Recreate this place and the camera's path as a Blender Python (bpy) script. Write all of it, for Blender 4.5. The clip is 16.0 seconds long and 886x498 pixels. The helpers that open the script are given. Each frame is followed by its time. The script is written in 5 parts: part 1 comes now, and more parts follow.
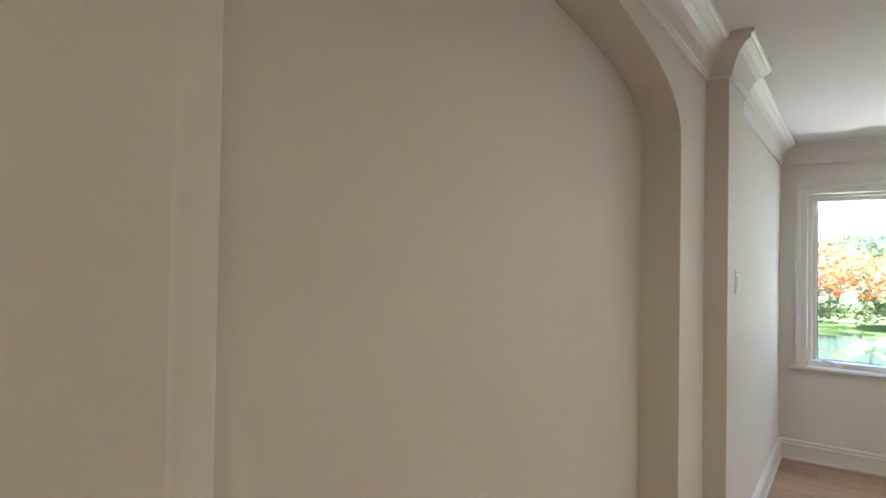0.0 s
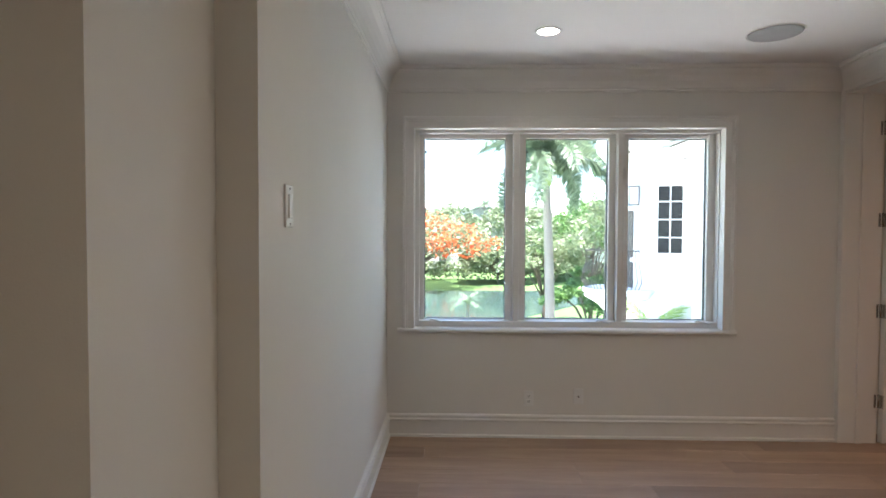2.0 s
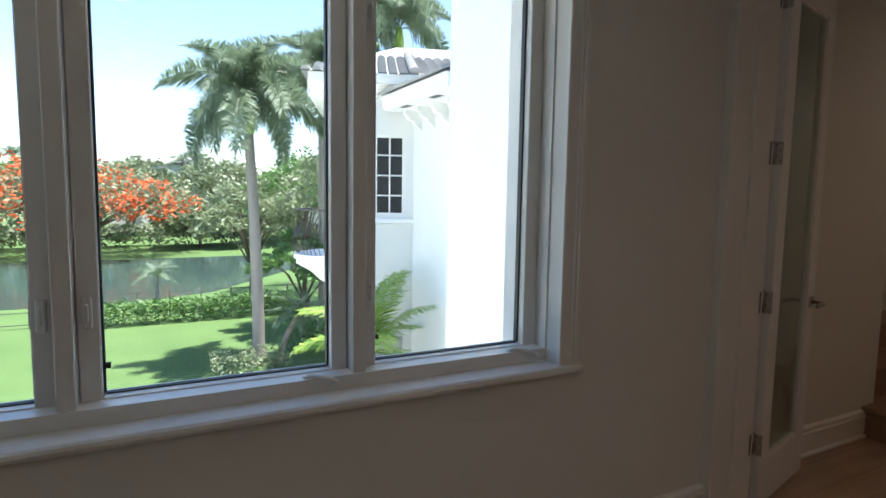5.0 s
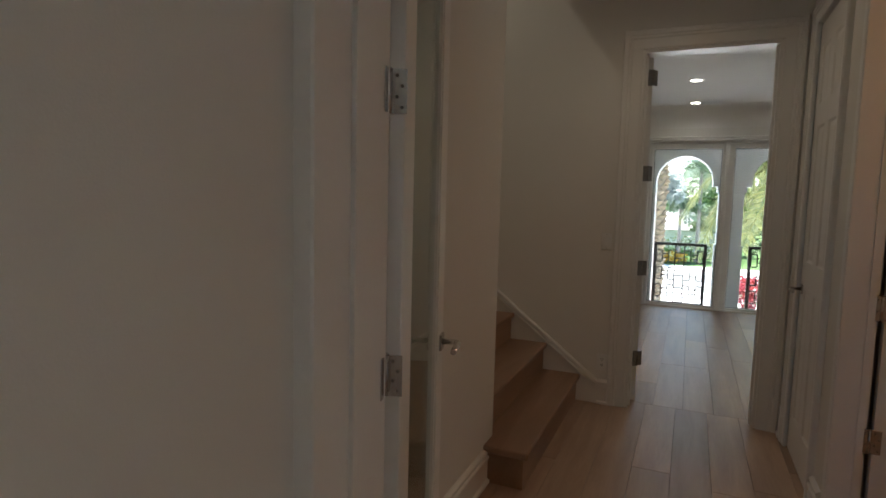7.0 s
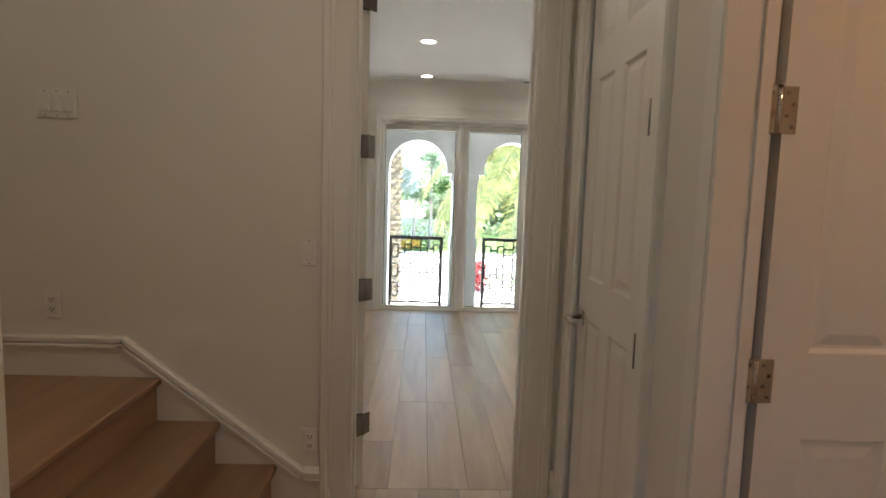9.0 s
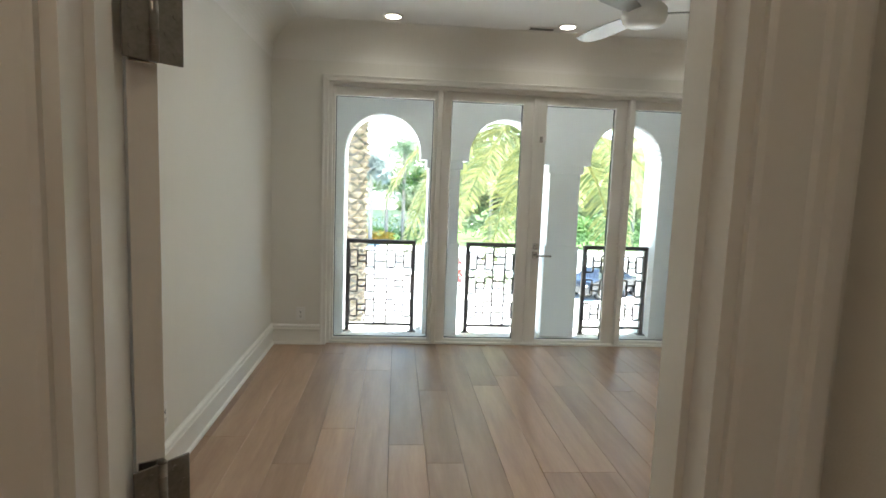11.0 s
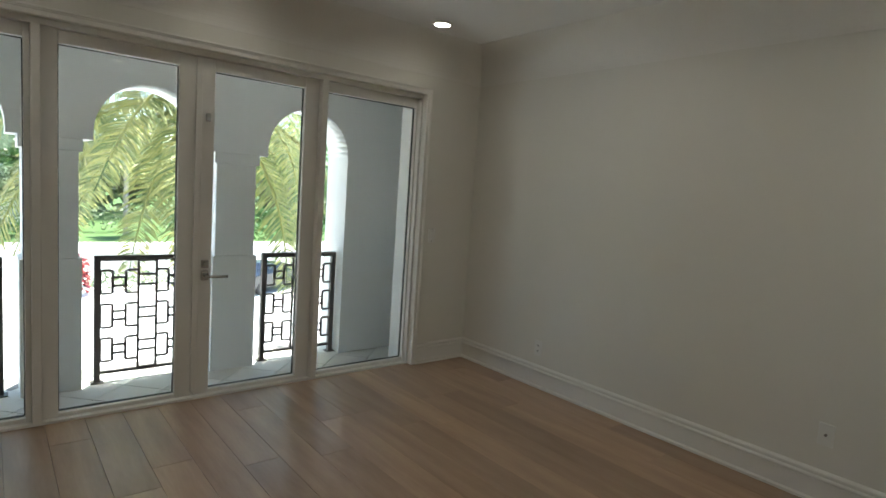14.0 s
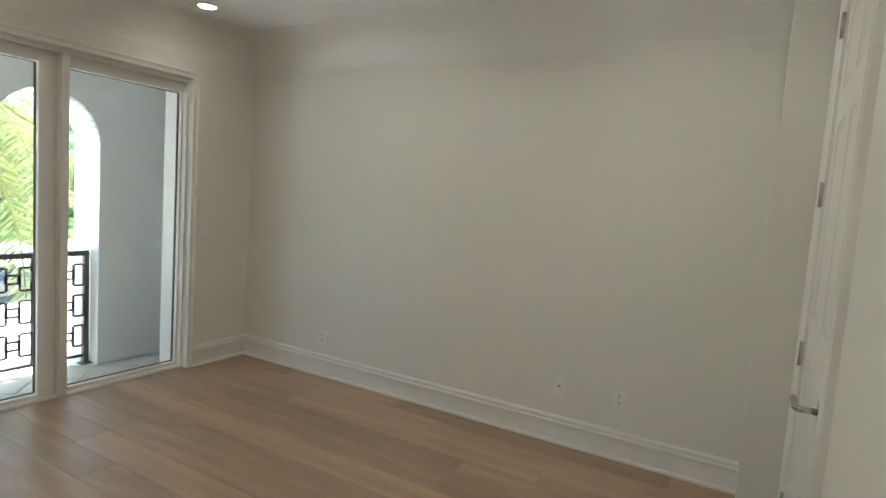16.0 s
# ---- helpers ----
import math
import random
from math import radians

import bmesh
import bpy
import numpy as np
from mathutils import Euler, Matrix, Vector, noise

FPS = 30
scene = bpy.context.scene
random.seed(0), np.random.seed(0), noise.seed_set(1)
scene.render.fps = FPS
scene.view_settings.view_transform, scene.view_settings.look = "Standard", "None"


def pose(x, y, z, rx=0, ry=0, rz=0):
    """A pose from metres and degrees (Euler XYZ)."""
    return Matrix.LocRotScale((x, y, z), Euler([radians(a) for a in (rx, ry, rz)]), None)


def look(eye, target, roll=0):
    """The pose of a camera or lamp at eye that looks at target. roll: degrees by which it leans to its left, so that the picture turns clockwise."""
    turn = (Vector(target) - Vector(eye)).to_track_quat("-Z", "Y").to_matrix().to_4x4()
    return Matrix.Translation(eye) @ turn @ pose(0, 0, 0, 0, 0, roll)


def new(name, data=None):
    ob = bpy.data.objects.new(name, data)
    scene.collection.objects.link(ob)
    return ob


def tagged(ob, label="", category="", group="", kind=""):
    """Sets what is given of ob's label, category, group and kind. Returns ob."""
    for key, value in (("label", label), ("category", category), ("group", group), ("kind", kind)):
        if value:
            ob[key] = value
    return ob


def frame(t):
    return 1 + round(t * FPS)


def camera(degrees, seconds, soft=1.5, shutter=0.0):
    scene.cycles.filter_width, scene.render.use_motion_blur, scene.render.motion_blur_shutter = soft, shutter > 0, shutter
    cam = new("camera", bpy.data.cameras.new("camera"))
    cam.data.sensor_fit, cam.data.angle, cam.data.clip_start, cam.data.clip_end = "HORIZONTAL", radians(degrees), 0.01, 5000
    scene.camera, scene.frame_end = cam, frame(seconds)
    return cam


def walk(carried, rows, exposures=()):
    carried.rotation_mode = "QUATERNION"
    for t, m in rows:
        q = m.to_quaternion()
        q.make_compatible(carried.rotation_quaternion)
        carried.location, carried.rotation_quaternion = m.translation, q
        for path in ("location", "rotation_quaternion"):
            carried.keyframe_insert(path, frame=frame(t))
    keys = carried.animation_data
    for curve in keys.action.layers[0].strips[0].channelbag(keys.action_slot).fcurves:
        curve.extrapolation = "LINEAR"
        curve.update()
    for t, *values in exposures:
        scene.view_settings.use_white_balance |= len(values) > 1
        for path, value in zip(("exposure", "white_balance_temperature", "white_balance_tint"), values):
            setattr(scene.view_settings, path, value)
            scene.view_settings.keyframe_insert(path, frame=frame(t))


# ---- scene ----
cam = camera(76.5, 16.0, soft=1.6)
PATH = [
    (0, (-2.222, 0.23, 1.7), (-3.405, 1.842, 1.73), 0.9),
    (0.5, (-2.185, 0.594, 1.67), (-3.044, 2.399, 1.703), 0.6),
    (1, (-2.213, 0.981, 1.615), (-2.781, 2.898, 1.645), -0.2),
    (1.5, (-2.254, 1.377, 1.572), (-2.52, 3.359, 1.564), -0.0),
    (2, (-2.238, 1.821, 1.532), (-2.288, 3.819, 1.471), 0.2),
    (2.5, (-2.226, 2.246, 1.501), (-2.078, 4.238, 1.394), 0.4),
    (3, (-2.188, 2.668, 1.49), (-1.85, 4.634, 1.345), 0.5),
    (5.5, (-1.347, 4.742, 1.415), (-0.214, 6.377, 1.214), 1.4),
    (6, (-1.071, 4.992, 1.414), (0.334, 6.402, 1.219), 1.8),
    (6.5, (-0.681, 5.156, 1.411), (0.96, 6.283, 1.221), 1.5),
    (7, (-0.304, 5.323, 1.394), (1.52, 6.122, 1.208), 1.4),
    (7.5, (0.025, 5.431, 1.407), (1.961, 5.899, 1.218), 1.5),
    (8, (0.394, 5.438, 1.397), (2.373, 5.663, 1.209), 1.6),
    (8.5, (0.774, 5.394, 1.396), (2.764, 5.435, 1.201), 1.7),
    (9, (1.215, 5.353, 1.389), (3.203, 5.279, 1.189), 1.8),
    (11.5, (3.319, 5.259, 1.388), (5.295, 5.05, 1.156), 2.4),
    (12, (3.613, 5.203, 1.4), (5.575, 4.89, 1.164), 2.8),
    (12.5, (3.835, 5.121, 1.42), (5.743, 4.57, 1.183), 3.2),
    (13, (3.981, 5.094, 1.434), (5.792, 4.276, 1.207), 3.5),
    (13.5, (4.035, 5.124, 1.437), (5.72, 4.067, 1.225), 3.6),
    (14, (4.053, 5.148, 1.443), (5.593, 3.889, 1.239), 3.9),
    (14.5, (4.032, 5.179, 1.442), (5.414, 3.747, 1.25), 4.0),
    (15, (3.985, 5.186, 1.441), (5.213, 3.618, 1.257), 4.0),
    (15.5, (3.93, 5.178, 1.429), (5.025, 3.513, 1.253), 4.0),
    (16, (3.922, 5.171, 1.447), (4.907, 3.44, 1.266), 4.0),
]
EXPOSURES = [(0.0, 3.78, 6250, 11), (0.5, 3.6, 6250, 11), (1.0, 3.5, 6250, 12), (1.5, 3.22, 6250, 12), (2.0, 3.12, 6200, 13), (3.0, 2.9, 6150, 14), (5.5, 1.75, 6250, 12), (6.0, 1.78, 6250, 12),
             (6.5, 2.05, 6150, 10), (7.5, 2.7, 6150, 9), (8.5, 3.03, 6350, 9), (9.0, 3.33, 6300, 8), (11.5, 3.1, 6250, 5), (13.0, 2.55, 6300, 5), (14.0, 2.33, 6300, 5),
             (15.0, 2.8, 6250, 5), (16.0, 3.15, 6250, 5)]
walk(cam, [(t, look(eye, target, roll)) for t, eye, target, roll in PATH], EXPOSURES)

# ---------------------------------------------------------------- light
SUN_FROM = Vector((0.17, -0.12, 1.0)).normalized()
world = bpy.data.worlds.new("sky")
scene.world = world
world.use_nodes = True
wn = world.node_tree.nodes
wn.clear()
sky = wn.new("ShaderNodeTexSky")
sky.sky_type = "NISHITA"
sky.sun_disc = False
sky.sun_elevation = math.asin(SUN_FROM.z)
sky.sun_rotation = math.atan2(SUN_FROM.x, SUN_FROM.y)
sky.air_density, sky.dust_density, sky.ozone_density = 1.0, 0.3, 2.2
bg = wn.new("ShaderNodeBackground")
bg.inputs[1].default_value = 0.115
wo = wn.new("ShaderNodeOutputWorld")
world.node_tree.links.new(sky.outputs[0], bg.inputs[0])
world.node_tree.links.new(bg.outputs[0], wo.inputs[0])

sun_data = bpy.data.lights.new("sun", "SUN")
sun_data.energy, sun_data.angle, sun_data.color = 5.0, radians(0.6), (1.0, 0.96, 0.89)
sun = new("sun", sun_data)
sun.matrix_world = look(SUN_FROM * 60, (0, 0, 0))
DOWNLIGHT_WATTS = 0.20


# ---------------------------------------------------------------- materials
def material(name, colour, rough=0.5, metal=0.0, second=None, scale=6.0, grain=60.0, bump=0.0, bump_scale=80.0,
             mix=0.5, spec=0.5, stretch=(1, 1, 1), random_hue=0.0, random_value=0.0):
    m = bpy.data.materials.new(name)
    m.use_nodes = True
    nt = m.node_tree
    n, link = nt.nodes, nt.links.new
    p = n["Principled BSDF"]
    p.inputs["Roughness"].default_value = rough
    p.inputs["Metallic"].default_value = metal
    p.inputs["Specular IOR Level"].default_value = spec
    c1 = (*colour, 1)
    c2 = (*(second or tuple(v * 0.9 for v in colour)), 1)
    tc = n.new("ShaderNodeTexCoord")
    mp = n.new("ShaderNodeMapping")
    mp.inputs["Scale"].default_value = stretch
    link(tc.outputs["Object"], mp.inputs[0])
    n1 = n.new("ShaderNodeTexNoise")
    n1.inputs["Scale"].default_value = scale
    n1.inputs["Detail"].default_value = 4
    n2 = n.new("ShaderNodeTexNoise")
    n2.inputs["Scale"].default_value = grain
    n2.inputs["Detail"].default_value = 3
    link(mp.outputs[0], n1.inputs["Vector"])
    link(mp.outputs[0], n2.inputs["Vector"])
    add = n.new("ShaderNodeMath")
    add.operation = "MULTIPLY_ADD"
    add.inputs[1].default_value = 0.4
    link(n2.outputs[0], add.inputs[0])
    half = n.new("ShaderNodeMath")
    half.operation = "MULTIPLY"
    half.inputs[1].default_value = 0.6
    link(n1.outputs[0], half.inputs[0])
    link(half.outputs[0], add.inputs[2])
    ramp = n.new("ShaderNodeMapRange")
    ramp.inputs["From Min"].default_value = 0.5 - mix * 0.4
    ramp.inputs["From Max"].default_value = 0.5 + mix * 0.4
    link(add.outputs[0], ramp.inputs["Value"])
    cm = n.new("ShaderNodeMix")
    cm.data_type = "RGBA"
    cm.inputs[6].default_value, cm.inputs[7].default_value = c1, c2
    link(ramp.outputs[0], cm.inputs[0])
    out = cm.outputs[2]
    if random_value or random_hue:
        oi = n.new("ShaderNodeObjectInfo")
        hs = n.new("ShaderNodeHueSaturation")
        v = n.new("ShaderNodeMapRange")
        v.inputs["To Min"].default_value, v.inputs["To Max"].default_value = 1 - random_value, 1 + random_value
        link(oi.outputs["Random"], v.inputs["Value"])
        link(v.outputs[0], hs.inputs["Value"])
        hv = n.new("ShaderNodeMapRange")
        hv.inputs["To Min"].default_value, hv.inputs["To Max"].default_value = 0.5 - random_hue, 0.5 + random_hue
        link(oi.outputs["Random"], hv.inputs["Value"])
        link(hv.outputs[0], hs.inputs["Hue"])
        link(out, hs.inputs["Color"])
        out = hs.outputs[0]
    link(out, p.inputs["Base Color"])
    rr = n.new("ShaderNodeMapRange")
    rr.inputs["To Min"].default_value, rr.inputs["To Max"].default_value = max(rough - 0.07, 0.02), min(rough + 0.07, 1)
    link(n1.outputs[0], rr.inputs["Value"])
    link(rr.outputs[0], p.inputs["Roughness"])
    if bump:
        n3 = n.new("ShaderNodeTexNoise")
        n3.inputs["Scale"].default_value = bump_scale
        n3.inputs["Detail"].default_value = 5
        link(mp.outputs[0], n3.inputs["Vector"])
        bp = n.new("ShaderNodeBump")
        bp.inputs["Strength"].default_value = bump
        bp.inputs["Distance"].default_value = 0.01
        link(n3.outputs[0], bp.inputs["Height"])
        link(bp.outputs[0], p.inputs["Normal"])
    return m


def leaf_material(name, colour, second, rough=0.5, island=True, through_light=0.35):
    m = bpy.data.materials.new(name)
    m.use_nodes = True
    n, link = m.node_tree.nodes, m.node_tree.links.new
    p = n["Principled BSDF"]
    p.inputs["Roughness"].default_value = rough
    geo = n.new("ShaderNodeNewGeometry")
    cm = n.new("ShaderNodeMix")
    cm.data_type = "RGBA"
    cm.inputs[6].default_value, cm.inputs[7].default_value = (*colour, 1), (*second, 1)
    link(geo.outputs["Random Per Island"], cm.inputs[0])
    link(cm.outputs[2], p.inputs["Base Color"])
    tr = n.new("ShaderNodeBsdfTranslucent")
    link(cm.outputs[2], tr.inputs[0])
    mx = n.new("ShaderNodeMixShader")
    mx.inputs[0].default_value = through_light
    link(p.outputs[0], mx.inputs[1])
    link(tr.outputs[0], mx.inputs[2])
    link(mx.outputs[0], n["Material Output"].inputs[0])
    return m


def oak_material(name, tone):
    m = bpy.data.materials.new(name)
    m.use_nodes = True
    n, link = m.node_tree.nodes, m.node_tree.links.new
    p = n["Principled BSDF"]
    p.inputs["Specular IOR Level"].default_value = 0.75
    tc = n.new("ShaderNodeTexCoord")
    oi = n.new("ShaderNodeObjectInfo")
    shift = n.new("ShaderNodeVectorMath")
    shift.operation = "SCALE"
    shift.inputs[3].default_value = 37.0
    comb = n.new("ShaderNodeCombineXYZ")
    link(oi.outputs["Random"], comb.inputs[0])
    link(oi.outputs["Random"], comb.inputs[1])
    link(comb.outputs[0], shift.inputs[0])
    addv = n.new("ShaderNodeVectorMath")
    addv.operation = "ADD"
    link(tc.outputs["Object"], addv.inputs[0])
    link(shift.outputs[0], addv.inputs[1])
    mp = n.new("ShaderNodeMapping")
    mp.inputs["Scale"].default_value = (1.1, 9, 8)
    link(addv.outputs[0], mp.inputs[0])
    g1 = n.new("ShaderNodeTexNoise")
    g1.inputs["Scale"].default_value, g1.inputs["Detail"].default_value = 1.3, 7
    g1.inputs["Distortion"].default_value = 0.35
    g2 = n.new("ShaderNodeTexNoise")
    g2.inputs["Scale"].default_value, g2.inputs["Detail"].default_value = 9.0, 4
    big = n.new("ShaderNodeTexNoise")
    big.inputs["Scale"].default_value, big.inputs["Detail"].default_value = 1.1, 2
    link(mp.outputs[0], g1.inputs["Vector"])
    link(mp.outputs[0], g2.inputs["Vector"])
    link(addv.outputs[0], big.inputs["Vector"])
    ramp = n.new("ShaderNodeValToRGB")
    e = ramp.color_ramp.elements
    e[0].position, e[0].color = 0.28, (0.325 * tone[0], 0.208 * tone[1], 0.135 * tone[2], 1)
    e[1].position, e[1].color = 0.75, (0.51 * tone[0], 0.350 * tone[1], 0.245 * tone[2], 1)
    mid = e.new(0.5)
    mid.color = (0.41 * tone[0], 0.272 * tone[1], 0.182 * tone[2], 1)
    sm = n.new("ShaderNodeMath")
    sm.operation = "MULTIPLY_ADD"
    sm.inputs[1].default_value = 0.22
    link(g2.outputs[0], sm.inputs[0])
    sc = n.new("ShaderNodeMath")
    sc.operation = "MULTIPLY"
    sc.inputs[1].default_value = 0.78
    link(g1.outputs[0], sc.inputs[0])
    link(sc.outputs[0], sm.inputs[2])
    link(sm.outputs[0], ramp.inputs[0])
    hs = n.new("ShaderNodeHueSaturation")
    v = n.new("ShaderNodeMapRange")
    v.inputs["To Min"].default_value, v.inputs["To Max"].default_value = 0.80, 1.16
    link(oi.outputs["Random"], v.inputs["Value"])
    link(v.outputs[0], hs.inputs["Value"])
    link(ramp.outputs[0], hs.inputs["Color"])
    link(hs.outputs[0], p.inputs["Base Color"])
    rr = n.new("ShaderNodeMapRange")
    rr.inputs["To Min"].default_value, rr.inputs["To Max"].default_value = 0.30, 0.46
    link(big.outputs[0], rr.inputs["Value"])
    link(rr.outputs[0], p.inputs["Roughness"])
    bp = n.new("ShaderNodeBump")
    bp.inputs["Strength"].default_value, bp.inputs["Distance"].default_value = 0.25, 0.002
    link(g1.outputs[0], bp.inputs["Height"])
    link(bp.outputs[0], p.inputs["Normal"])
    return m


def glass_material(name, tint=(1, 1, 1), rough=0.0, gloss=0.03):
    m = bpy.data.materials.new(name)
    m.use_nodes = True
    n, link = m.node_tree.nodes, m.node_tree.links.new
    n.remove(n["Principled BSDF"])
    tr = n.new("ShaderNodeBsdfTransparent")
    tr.inputs[0].default_value = (*tint, 1)
    gl = n.new("ShaderNodeBsdfGlossy")
    gl.inputs["Roughness"].default_value = rough
    fw = n.new("ShaderNodeLayerWeight")
    pw = n.new("ShaderNodeMath")
    pw.operation = "POWER"
    pw.inputs[1].default_value = 4.0
    link(fw.outputs["Facing"], pw.inputs[0])
    fr = n.new("ShaderNodeMath")
    fr.operation = "MULTIPLY_ADD"
    fr.inputs[1].default_value, fr.inputs[2].default_value = 0.85, gloss
    link(pw.outputs[0], fr.inputs[0])
    mx = n.new("ShaderNodeMixShader")
    link(fr.outputs[0], mx.inputs[0])
    link(tr.outputs[0], mx.inputs[1])
    link(gl.outputs[0], mx.inputs[2])
    link(mx.outputs[0], n["Material Output"].inputs[0])
    return m


def glow(name, colour, strength):
    m = bpy.data.materials.new(name)
    m.use_nodes = True
    n, link = m.node_tree.nodes, m.node_tree.links.new
    e = n.new("ShaderNodeEmission")
    e.inputs[0].default_value, e.inputs[1].default_value = (*colour, 1), strength
    link(e.outputs[0], n["Material Output"].inputs[0])
    return m


PAINT = material("wall_paint", (0.773, 0.752, 0.700), 0.62, second=(0.748, 0.726, 0.672), scale=1.5, grain=300, bump=0.06, bump_scale=220, spec=0.3)
CEIL = material("ceiling_paint", (0.82, 0.81, 0.79), 0.75, second=(0.79, 0.78, 0.76), scale=1.2, grain=250, bump=0.05, bump_scale=200, spec=0.2)
TRIM = material("trim_enamel", (0.81, 0.79, 0.75), 0.34, second=(0.78, 0.76, 0.715), scale=3, grain=90, bump=0.03, bump_scale=60)
DOOR = material("door_enamel", (0.79, 0.765, 0.72), 0.36, second=(0.76, 0.735, 0.69), scale=3, grain=70, bump=0.04, bump_scale=90)
OAK = oak_material("oiled_oak", (1, 1, 1))
# same oak, tone reddened and darkened for the stair's warm, dim light
OAK_STAIR = oak_material("warm_dim_oak", (0.78, 0.68, 0.60))
SUBFLOOR = material("subfloor", (0.05, 0.035, 0.02), 0.8)
CHROME = material("brushed_nickel", (0.62, 0.61, 0.59), 0.22, 1.0, second=(0.5, 0.49, 0.47), scale=30, grain=200)
DARKMETAL = material("tarnished_steel", (0.30, 0.28, 0.26), 0.33, 1.0, second=(0.2, 0.19, 0.17), scale=40, grain=200)
PLASTIC = material("white_plastic", (0.80, 0.79, 0.76), 0.3, second=(0.78, 0.77, 0.74), scale=8)
BLACK = material("black_slot", (0.012, 0.012, 0.012), 0.6)
RUBBER = material("gasket_rubber", (0.05, 0.055, 0.05), 0.6)
GLASS = glass_material("clear_glass", (0.97, 0.985, 0.98))
GREYGLASS = glass_material("tinted_glass", (0.84, 0.92, 0.88), gloss=0.17)
STUCCO = material("white_stucco", (0.80, 0.79, 0.77), 0.85, second=(0.73, 0.72, 0.69), scale=1.4, grain=70, bump=0.5, bump_scale=45, spec=0.2)
STUCCO_SMOOTH = material("smooth_stucco", (0.84, 0.84, 0.83), 0.8, second=(0.77, 0.77, 0.755), scale=1.1, grain=30, bump=0.25, bump_scale=30, spec=0.2)
IRON = material("bronze_iron", (0.075, 0.064, 0.060), 0.5, 0.2, second=(0.11, 0.095, 0.088), scale=12, grain=150)
TILE = material("pale_travertine", (0.70, 0.69, 0.66), 0.5, second=(0.60, 0.585, 0.55), scale=5, grain=60, bump=0.1, random_value=0.08)
GROUT = material("grey_grout", (0.30, 0.29, 0.27), 0.9, bump=0.2)
ROOFTILE = material("pale_roof_tile", (0.42, 0.41, 0.40), 0.8, second=(0.25, 0.245, 0.24), scale=2.5, grain=40, bump=0.3, random_value=0.15)
GRASS = material("mown_grass", (0.105, 0.165, 0.058), 0.9, second=(0.062, 0.112, 0.038), scale=0.5, grain=45, bump=0.8, bump_scale=60, mix=0.7, spec=0.1)
PAVING = material("pale_concrete_paving", (0.70, 0.68, 0.64), 0.85, second=(0.60, 0.58, 0.545), scale=0.6, grain=30, bump=0.2)
ASPHALT = material("grey_asphalt", (0.30, 0.30, 0.29), 0.9, second=(0.24, 0.24, 0.23), scale=0.5, grain=60, bump=0.3)
WATER = material("lake_water", (0.035, 0.06, 0.055), 0.06, second=(0.045, 0.075, 0.06), scale=0.2, grain=6, bump=0.35, bump_scale=2.2, stretch=(1, 3, 1))
SOIL = material("mulch", (0.09, 0.055, 0.035), 0.95, second=(0.05, 0.03, 0.02), scale=8, bump=0.6)
BARK_PALM = material("palm_trunk_grey", (0.33, 0.30, 0.26), 0.9, second=(0.20, 0.18, 0.16), scale=4, grain=40, bump=0.6, stretch=(1, 1, 9))
BOOT = material("palm_boot", (0.50, 0.41, 0.31), 0.9, second=(0.27, 0.20, 0.14), scale=7, grain=60, bump=0.6, random_value=0.2)
BARK = material("tree_bark", (0.16, 0.12, 0.09), 0.95, second=(0.09, 0.07, 0.05), scale=6, bump=0.7, stretch=(1, 1, 0.3))
# second colour is paled to put highlights on some foxtail leaflets
FROND = leaf_material("foxtail_leaf", (0.075, 0.14, 0.075), (0.28, 0.34, 0.22))
# second colour puts the sunlit yellow of the fronds into the leaf
FROND_SUN = leaf_material("date_palm_leaf", (0.09, 0.15, 0.055), (0.42, 0.40, 0.15))
FROND_LIME = leaf_material("areca_leaf", (0.12, 0.26, 0.04), (0.36, 0.48, 0.10))
FROND_SILVER = leaf_material("silver_palm_leaf", (0.22, 0.27, 0.25), (0.34, 0.38, 0.36))
RACHIS = material("frond_stem", (0.28, 0.30, 0.08), 0.6, second=(0.20, 0.24, 0.06), scale=6)
LEAF = leaf_material("green_leaf", (0.06, 0.135, 0.035), (0.15, 0.26, 0.075))
# both greens paled so the far trees look hazy and washed out
LEAF_OLIVE = leaf_material("olive_leaf", (0.11, 0.155, 0.07), (0.28, 0.32, 0.19))
LEAF_RED = leaf_material("flame_blossom", (0.55, 0.07, 0.02), (0.75, 0.20, 0.06))
LEAF_PINK = leaf_material("red_cordyline", (0.30, 0.03, 0.05), (0.45, 0.10, 0.08))
LEAF_YELLOW = leaf_material("yellow_flower", (0.65, 0.32, 0.03), (0.60, 0.45, 0.08))
CARPAINT = material("black_car_paint", (0.012, 0.014, 0.018), 0.12, 0.2, second=(0.015, 0.017, 0.02), spec=0.8)
TYRE = material("tyre_rubber", (0.02, 0.02, 0.02), 0.8)
LENSLIGHT = glow("downlight_lens", (1.0, 0.92, 0.78), 3.0)
GRILLE = material("grey_grille", (0.42, 0.42, 0.42), 0.7, second=(0.36, 0.36, 0.36), grain=400, bump=0.3, bump_scale=500)
FAN_BLADE = material("silver_fan_blade", (0.42, 0.42, 0.41), 0.4, 0.3, second=(0.36, 0.36, 0.35), scale=5)


# ---------------------------------------------------------------- mesh helpers
def box(bm, x0, x1, y0, y1, z0, z1):
    v = [bm.verts.new(c) for c in ((x0, y0, z0), (x1, y0, z0), (x1, y1, z0), (x0, y1, z0),
                                   (x0, y0, z1), (x1, y0, z1), (x1, y1, z1), (x0, y1, z1))]
    for f in ((3, 2, 1, 0), (4, 5, 6, 7), (0, 1, 5, 4), (1, 2, 6, 5), (2, 3, 7, 6), (3, 0, 4, 7)):
        bm.faces.new([v[i] for i in f])
    return v


